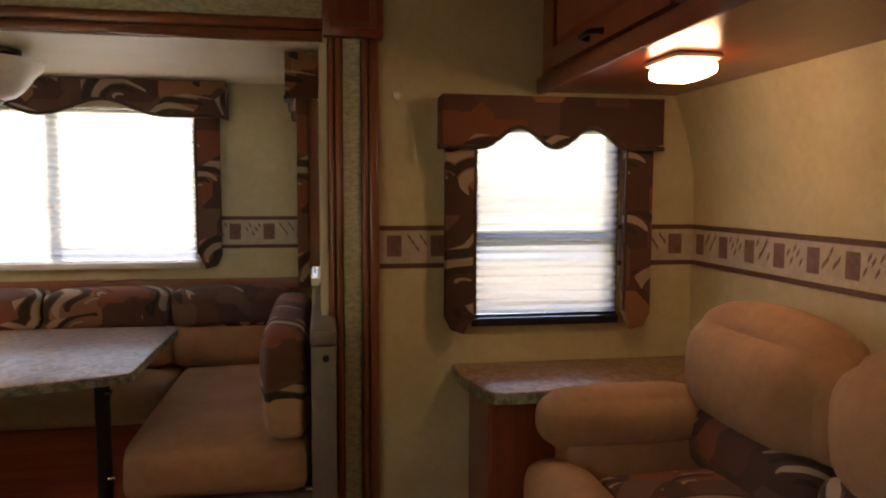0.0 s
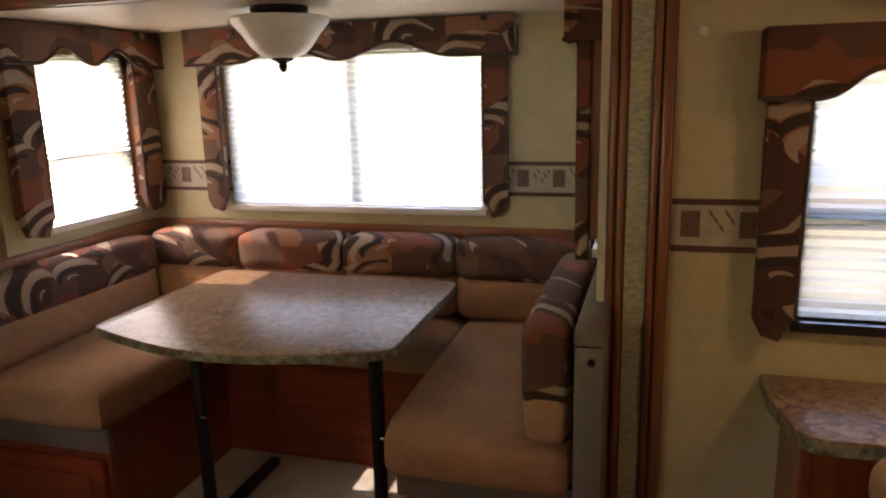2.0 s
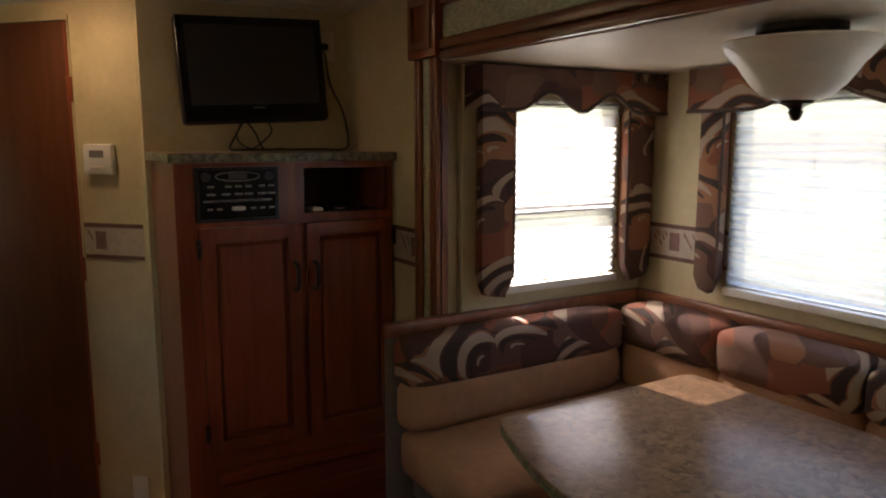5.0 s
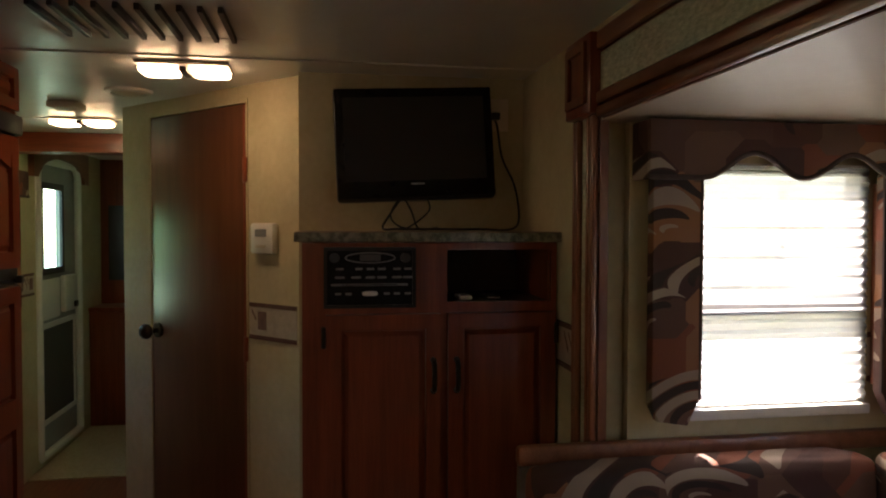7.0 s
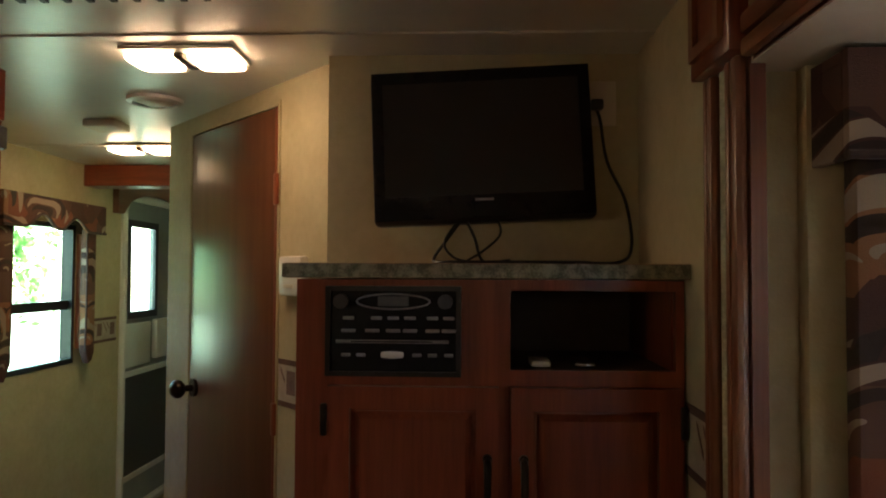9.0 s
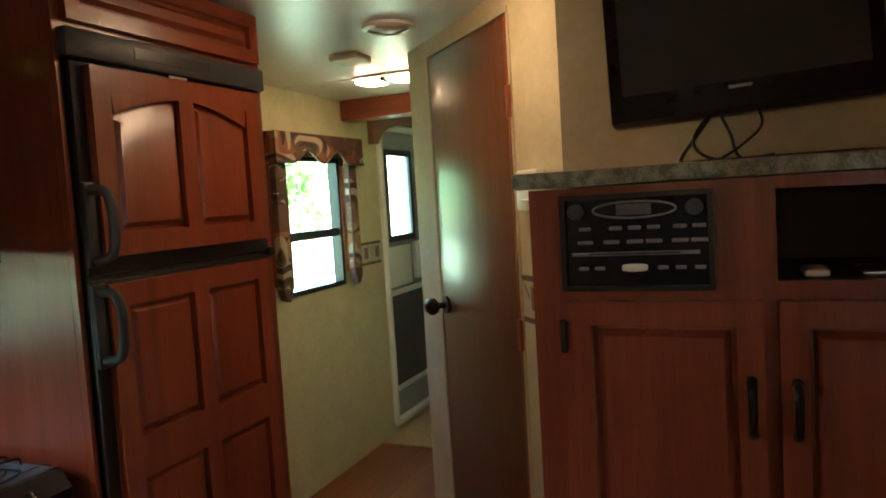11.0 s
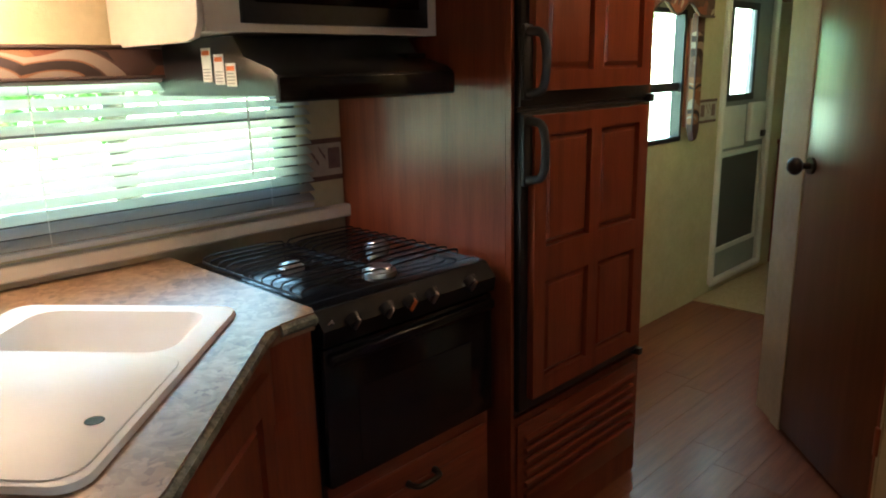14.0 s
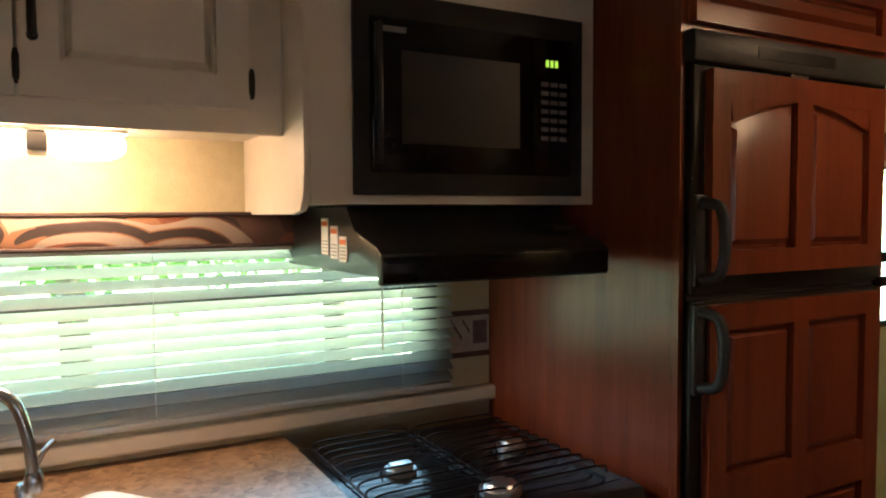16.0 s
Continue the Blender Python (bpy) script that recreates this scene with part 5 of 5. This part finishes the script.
def stove():
    t = thing("gas_range", (-1.69, 0.15, 0), "black three burner gas range with an oven", "stove")
    x0, x1 = -1.965, -1.418
    y0, y1 = -0.195, 0.385
    part("body", box(x0 + 0.004, x1 - 0.004, y0 + 0.02, y1 - 0.03, 0.0, 0.878), BLACK, t)
    part("cooktop", box(x0, x1, y0, y1 - 0.02, 0.8785, 0.906, 0.008), ENAMEL, t, "glossy black cooktop")
    slope = [(y1 - 0.06, 0.9062), (y1 - 0.015, 0.902), (y1 + 0.018, 0.865), (y1 + 0.012, 0.828), (y1 - 0.03, 0.828), (y1 - 0.06, 0.878)]
    cp = part("control_panel", prism(slope, x0 + 0.001, x1 - 0.001, "x"), MATTE, t)
    kp = Matrix.Translation((0, y1 + 0.004, 0.881)) @ Matrix.Rotation(radians(-35), 4, "X")
    for i, x in enumerate((-1.50, -1.595, -1.665, -1.735, -1.87)):
        k = part("knob", cyl((x, 0.016, 0), 0.019, 0.02, "y", r2=0.015, n=20), BLACK, cp, "round black knob", place=kp)
        part("knob_grip", box(x - 0.0035, x + 0.0035, 0.012, 0.033, -0.016, 0.016, 0.002), STEEL if i != 2 else ORANGE, k, "silver grip" if i != 2 else "red marked grip", place=kp)
    for x in (-1.547, -1.63, -1.70, -1.80, -1.915):
        part("print_mark", box(x - 0.014, x + 0.014, 0.0065, 0.0075, -0.006, -0.003), PAPER, cp, place=kp)
    mark = prism([(-1.462, -0.012), (-1.452, -0.012), (-1.444, 0.004), (-1.440, -0.003), (-1.436, -0.012), (-1.432, -0.012), (-1.442, 0.012)], 0.0065, 0.0078, "y")
    part("maker_mark", mark, PAPER, cp, "white angular mark", place=kp)
    # burners
    for x, y, r in ((-1.69, 0.265, 0.042), (-1.565, 0.07, 0.034), (-1.855, 0.06, 0.034)):
        b = part("burner_base", cyl((x, y, 0.912), r, 0.012), STEEL, t, "bright steel burner")
        part("burner_cap", lathe((x, y, 0.918), [(0, 0.012), (r * 0.7, 0.011), (r * 0.8, 0.006), (r * 0.8, 0)], 24), STEEL, b)
        part("spark_plug", cyl((x + r + 0.01, y, 0.912), 0.003, 0.012, n=8), DARKGREY, b)
    # wire grates
    for gx0, gx1, bars in ((x0 + 0.03, -1.70, 12), (-1.685, x1 - 0.025, 12)):
        g = part("grate", tube([(gx0, y0 + 0.05, 0.914), (gx0, (y0 + y1) / 2, 0.914), (gx0, y1 - 0.09, 0.914)], 0.003, 6, steps=2), IRON, t, "black wire pan grate")
        part("grate_rail", tube([(gx1, y0 + 0.05, 0.914), (gx1, (y0 + y1) / 2, 0.914), (gx1, y1 - 0.09, 0.914)], 0.003, 6, steps=2), IRON, g)
        for i in range(bars):
            y = y0 + 0.05 + (y1 - y0 - 0.14) * i / (bars - 1)
            xm = (gx0 + gx1) / 2
            part("grate_bar", tube([(gx0, y, 0.912), (gx0 + 0.012, y, 0.929), (xm, y, 0.931), (gx1 - 0.012, y, 0.929), (gx1, y, 0.912)], 0.0024, 6, steps=4), IRON, g)
    d = part("oven_door", box(x0 + 0.002, x1 - 0.002, y1 - 0.03, y1 + 0.008, 0.49, 0.822, 0.008), ENAMEL, t, "glossy black oven door")
    part("oven_window", box(x0 + 0.09, x1 - 0.09, y1 + 0.0082, y1 + 0.010, 0.53, 0.71), ENAMEL, d)
    part("oven_handle", box(x0 + 0.01, x1 - 0.01, y1 + 0.009, y1 + 0.026, 0.782, 0.81, 0.008, 3), ENAMEL, d)
    dr = thing("oven_cabinet", (-1.69, 0.38, 0), "cherry drawer cabinet under the oven", "cabinet")
    part("face", box(x0 + 0.004, x1 - 0.004, y1 - 0.029, y1 - 0.012, 0.0, 0.485), CHERRY_X, dr)
    f = part("drawer_front", box(x0 + 0.02, x1 - 0.02, y1 - 0.0118, y1 + 0.004, 0.19, 0.45, 0.006), CHERRY_X, dr)
    part("drawer_panel", box(x0 + 0.075, x1 - 0.075, y1 + 0.0042, y1 + 0.012, 0.24, 0.40, 0.007), CHERRY_X, f)
    pull(f, -1.69, 0.405, pose(0, y1 - 0.01, 0), 0.09, upright=False)


stove()


def hood_and_microwave():
    t = thing("range_hood", (-1.7, 0.0, 1.34), "black range hood over the stove", "range hood")
    x0, x1 = -1.945, -1.43
    pr = [(KW + 0.002, 1.338), (KW + 0.002, 1.470), (0.12, 1.470), (0.16, 1.425), (0.262, 1.398), (0.283, 1.385), (0.285, 1.330), (0.27, 1.330), (0.27, 1.343)]
    part("shell", prism(pr, x0, x1, "x", 0.003), BLACK, t)
    part("lip", box(x0 + 0.002, x1 - 0.002, 0.2855, 0.289, 1.334, 1.38, 0.001), ENAMEL, t)
    part("switch_plate", box(-1.93, -1.87, 0.12, 0.20, 1.418, 1.43, 0.002), BLACK, t, place=None)
    for i, (a, z, h) in enumerate(((-0.02, 1.372, 0.075), (0.035, 1.366, 0.066), (0.085, 1.362, 0.05))):
        l = tagged(part("warning_label", box(x1 + 0.0005, x1 + 0.002, a, a + 0.042, z, z + h), PAPER), "white paper warning label with an orange head", "label", "labels on the range hood")
        part("orange_head", box(x1 + 0.0021, x1 + 0.0028, a + 0.004, a + 0.038, z + h - 0.016, z + h - 0.006), ORANGE, l)
        for k in range(4):
            part("print_line", box(x1 + 0.0021, x1 + 0.0026, a + 0.006, a + 0.036, z + 0.006 + 0.007 * k, z + 0.008 + 0.007 * k), GREYKEY, l)
    c = thing("microwave_cabinet", (-1.7, 0.0, 1.47), "cream cabinet holding the microwave", "cabinet")
    part("face_frame", holed(-2.0, -1.345, 1.474, H - 0.002, 0.148, 0.17, [(-1.962, -1.425, 1.492, 1.872)]), CREAM, c)
    side = [(KW + 0.002, 1.455), (0.10, 1.455), (0.145, 1.462), (0.165, 1.49), (0.172, 1.54), (0.172, H - 0.002), (KW + 0.002, H - 0.002)]
    part("side_panel", prism(side, -1.3448, -1.33, "x", 0.003), CREAM, c)
    part("bottom", box(-2.0, -1.346, KW + 0.002, 0.147, 1.474, 1.488), CREAM, c)
    part("back", box(-2.0, -1.346, KW + 0.002, KW + 0.012, 1.489, H - 0.002), CREAM, c)
    m = thing("microwave", (-1.7, 0.0, 1.49), "black built-in microwave oven", "microwave")
    part("case", box(-1.958, -1.429, -0.2, 0.168, 1.4935, 1.869, 0.004), BLACK, m)
    part("trim_frame", holed(-1.962, -1.425, 1.492, 1.872, 0.1705, 0.178, [(-1.93, -1.46, 1.535, 1.825)]), BLACK, m)
    part("door", box(-1.825, -1.458, 0.169, 0.186, 1.535, 1.825, 0.004), ENAMEL, m, "glossy black door")
    part("door_window", box(-1.79, -1.52, 0.1862, 0.188, 1.59, 1.765), SCREEN, m, "grey meshed door window")
    part("door_handle", box(-1.475, -1.462, 0.1865, 0.205, 1.55, 1.81, 0.004), BLACK, m)
    part("badge", box(-1.53, -1.482, 0.1865, 0.1875, 1.797, 1.808), GREYKEY, m, "silver badge")
    part("keypad", box(-1.93, -1.828, 0.169, 0.183, 1.535, 1.825, 0.003), ENAMEL, m)
    for r in range(7):
        for k in range(3):
            part("key", box(-1.915 + 0.024 * k, -1.896 + 0.024 * k, 0.1832, 0.1842, 1.61 + 0.019 * r, 1.619 + 0.019 * r), GREYKEY, m)
    for k in range(3):
        part("digit", box(-1.892 + 0.012 * k, -1.884 + 0.012 * k, 0.1832, 0.184, 1.765, 1.78), LED, m, "green clock digit")


hood_and_microwave()


def upper_cabinet():
    t = thing("upper_cabinet", (-0.8, -0.1, 1.6), "cream wall cabinet with raised panel doors", "cabinet")
    x0, x1, y = -1.329, -0.27, 0.05
    part("body", box(x0, x1, KW + 0.002, y - 0.02, 1.625, H - 0.002), CREAM, t)
    part("face_frame", box(x0, x1, y - 0.0198, y, 1.608, H - 0.002, 0.002), CREAM, t)
    P = pose(0, y, 0)
    for a, b in ((-1.262, -0.888), (-0.882, -0.508), (-0.50, -0.29)):
        d = raised_door(t, a, b, 1.652, H - 0.03, P, CREAM, stile=0.06)
        for z in (1.70, 1.92):
            part("hinge", cushion(a - 0.010, a + 0.004, 0.006, 0.022, z - 0.028, z + 0.028, 0.006, 0.001, 4, 0), BRONZE, d, "dark bronze hinge", place=P)
        pull(d, b - 0.022, 1.80, P, 0.1)
    l = thing("cabinet_light", (-0.95, -0.1, 1.6), "lit double lamp under the kitchen cabinet", "light fixture")
    part("base", box(-1.06, -0.76, -0.16, -0.03, 1.606, 1.6245, 0.004), WHITE, l)
    part("lens", cushion(-1.055, -0.93, -0.155, -0.035, 1.565, 1.6055, 0.018, 0.004, 5, 0), LENS_BRIGHT, l, "glowing lens")
    part("lens", cushion(-0.89, -0.765, -0.155, -0.035, 1.565, 1.6055, 0.018, 0.004, 5, 0), LENS_BRIGHT, l, "glowing lens")
    part("bridge", box(-0.928, -0.892, -0.158, -0.03, 1.57, 1.6055, 0.006), GREYKEY, l)


upper_cabinet()


def fridge():
    c = thing("fridge_cabinet", (-2.318, 0.05, 0), "tall cherry cabinet round the refrigerator", "cabinet")
    x0, x1, y = -2.69, -2.008, 0.40
    part("side", box(x1 - 0.018, x1, KW + 0.002, y - 0.0005, 0, H - 0.003), CHERRY, c)
    part("side", box(x0, x0 + 0.018, KW + 0.002, y - 0.0005, 0, H - 0.003), CHERRY, c)
    part("face_frame", holed(x0, x1, 0, H - 0.003, y, y + 0.018, [(x0 + 0.03, x1 - 0.012, 0.44, 1.805)]), CHERRY, c)
    raised_door(c, x0 + 0.02, x1 - 0.02, 1.825, H - 0.012, pose(0, y + 0.018, 0), CHERRY_X, stile=0.035)
    g = part("grille_panel", box(x0 + 0.02, x1 - 0.02, y + 0.0185, y + 0.026, 0.10, 0.42, 0.003), CHERRY_X, c)
    for k in range(6):
        part("louvre", tube([(x0 + 0.05, y + 0.03, 0.19 + 0.036 * k), (-2.318, y + 0.03, 0.19 + 0.036 * k), (x1 - 0.05, y + 0.03, 0.19 + 0.036 * k)], 0.009, 8, steps=2), CHERRY_X, g)
    f = thing("refrigerator", (-2.318, 0.1, 0.44), "two door refrigerator with cherry door panels", "refrigerator")
    a, b = x0 + 0.032, x1 - 0.014
    part("case", box(a, b, -0.2, y + 0.012, 0.445, 1.80), BLACK, f)
    part("top_vent", box(x0 + 0.018, x1 - 0.002, y + 0.0185, y + 0.05, 1.745, 1.808, 0.008), DARKGREY, f, "charcoal vent strip")
    part("vent_slot", box(-2.44, -2.19, y + 0.0502, y + 0.052, 1.765, 1.79), BLACK, f)
    P = pose(0, y + 0.035, 0)
    for z0, z1, rows, arch in ((1.305, 1.738, ((0, 1),), 0.05), (0.475, 1.275, ((0, 0.46), (0.52, 1)), 0.0)):
        d = part("door_shell", box(a + 0.004, b - 0.004, y + 0.0125, y + 0.034, z0 - 0.012, z1 + 0.006, 0.004), BLACK, f)
        pn = raised_door(d.parent, a + 0.04, b - 0.036, z0 + 0.025, z1 - 0.004, P, CHERRY, name="door_panel", rows=rows, columns=2, arch=arch, stile=0.05)
        h0, h1 = (z0 + 0.02, z0 + 0.17) if arch else (z1 - 0.165, z1 - 0.015)
        u = b - 0.018
        hb = box(u - 0.022, u + 0.016, y + 0.034, y + 0.046, h0 - 0.015, h1 + 0.015, 0.004)
        part("handle_plate", hb, DARKGREY, d)
        part("handle", tube([(u, y + 0.045, h0), (u - 0.006, y + 0.085, h0 + 0.012), (u - 0.008, y + 0.095, (h0 + h1) / 2), (u - 0.006, y + 0.085, h1 - 0.012), (u, y + 0.045, h1)], 0.011, 10), DARKGREY, d, "charcoal plastic handle")
    part("badge", box(-2.35, -2.29, y + 0.0345, y + 0.052, 1.735, 1.742), CHROME, f)
    for z in (1.29, 0.46):
        part("door_hinge", box(a - 0.004, a + 0.02, y + 0.013, y + 0.05, z - 0.012, z + 0.012, 0.004), BLACK, f)
    part("gap_bar", box(a, b, y + 0.0125, y + 0.026, 1.282, 1.292), DARKGREY, f)


fridge()


# ---- ceiling fixtures ----
def ceiling_light(x, y, w=0.28, turn=0):
    t = thing("ceiling_light", (x, y, H), "lit double ceiling light with two oval lenses", "light fixture", "ceiling lights")
    part("base", cushion(x - 0.075, x + 0.075, y - w / 2, y + w / 2, H - 0.0135, H - 0.002, 0.005, 0.0, 4, 0), WHITE, t, "white base plate")
    for s in (-1, 1):
        part("lens", cushion(x - 0.062, x + 0.062, y + s * 0.022, y + s * (w / 2 - 0.008), H - 0.032, H - 0.0138, 0.022, 0.004, 6, 0), LENS, t, "glowing oval lens")
    part("bridge", box(x - 0.055, x + 0.055, y - 0.012, y + 0.012, H - 0.028, H - 0.0138, 0.004), BRONZE, t)


ceiling_light(-2.57, 0.965)
ceiling_light(-3.85, 0.265)
_t = thing("round_vent", (-3.03, 0.68, H), "round pale ceiling air vent", "vent")
part("rim", lathe((-3.03, 0.68, H), [(0.06, -0.002), (0.085, -0.002), (0.083, -0.012), (0.068, -0.018), (0.06, -0.014)], 32), WHITE, _t)
part("disc", lathe((-3.03, 0.68, H), [(0, -0.02), (0.03, -0.02), (0.055, -0.012), (0.057, -0.002)], 32), SLIDECEIL, _t)
_t = thing("smoke_alarm", (-3.36, 0.355, H), "square pale ceiling detector", "smoke alarm")
part("case", box(-3.42, -3.30, 0.295, 0.415, H - 0.03, H - 0.001, 0.008), SLIDECEIL, _t)
_t = thing("ceiling_register", (-2.28, 0.95, H), "white slatted ceiling air register", "air vent")
part("frame", holed(-0.28, 0.28, -0.2, 0.2, 0, 0.02, [(-0.24, 0.24, -0.16, 0.16)]), WHITE, _t, place=pose(-2.05, 0.95, H - 0.001, 90, 0, 90) @ Matrix.Diagonal((1, 1, 1, 1)))
for _i in range(10):
    part("slat", box(-2.19, -1.91, 0.74 + 0.046 * _i, 0.752 + 0.046 * _i, H - 0.018, H - 0.003), DARKGREY, _t)

# ---- bedroom end ----
_t = thing("low_cabinet", (-6.0, 0.0, 0), "low dark cherry cabinet at the hall end", "cabinet")
part("body", box(-6.29, -5.72, KW + 0.002, 0.30, 0.0065, 0.84, 0.004), CHERRY, _t)
part("top", box(-6.295, -5.70, KW + 0.002, 0.32, 0.8405, 0.87, 0.004), CHERRY, _t)
_t = thing("wardrobe", (-6.1, 0.4, 0), "tall dark cherry wardrobe with a mirrored door", "wardrobe")
part("body", box(-6.295, -6.02, KW + 0.002, 0.54, 0.8705, H - 0.003), CHERRY, _t)
part("mirror", box(-6.0195, -6.012, -0.22, 0.1, 1.05, 1.62), SCREEN, _t, "dark mirror door")

# ---- floor planks, last ----
_pm = {}
_r = random.Random(4)
_y = KW + 0.002
_row = 0
while _y < NW - 0.13:
    _x = -4.578 - _r.uniform(0, 0.9)
    while _x < REAR:
        a, b = max(_x, -4.578), min(_x + 1.2, 1.34)
        if b - a > 0.05:
            key = round(b - a, 2)
            if key not in _pm:
                bm = box(0, b - a - 0.0006, 0, 0.1274, -0.008, 0.0, 0.0008, 1)
                me = bpy.data.meshes.new("plank")
                bm.to_mesh(me)
                bm.free()
                me.materials.append(PLANK)
                _pm[key] = me
            ob = new("plank", _pm[key])
            ob.location = (a, _y, 0)
            ob.parent = _floor
        _x += 1.2
    _y += 0.128
    _row += 1
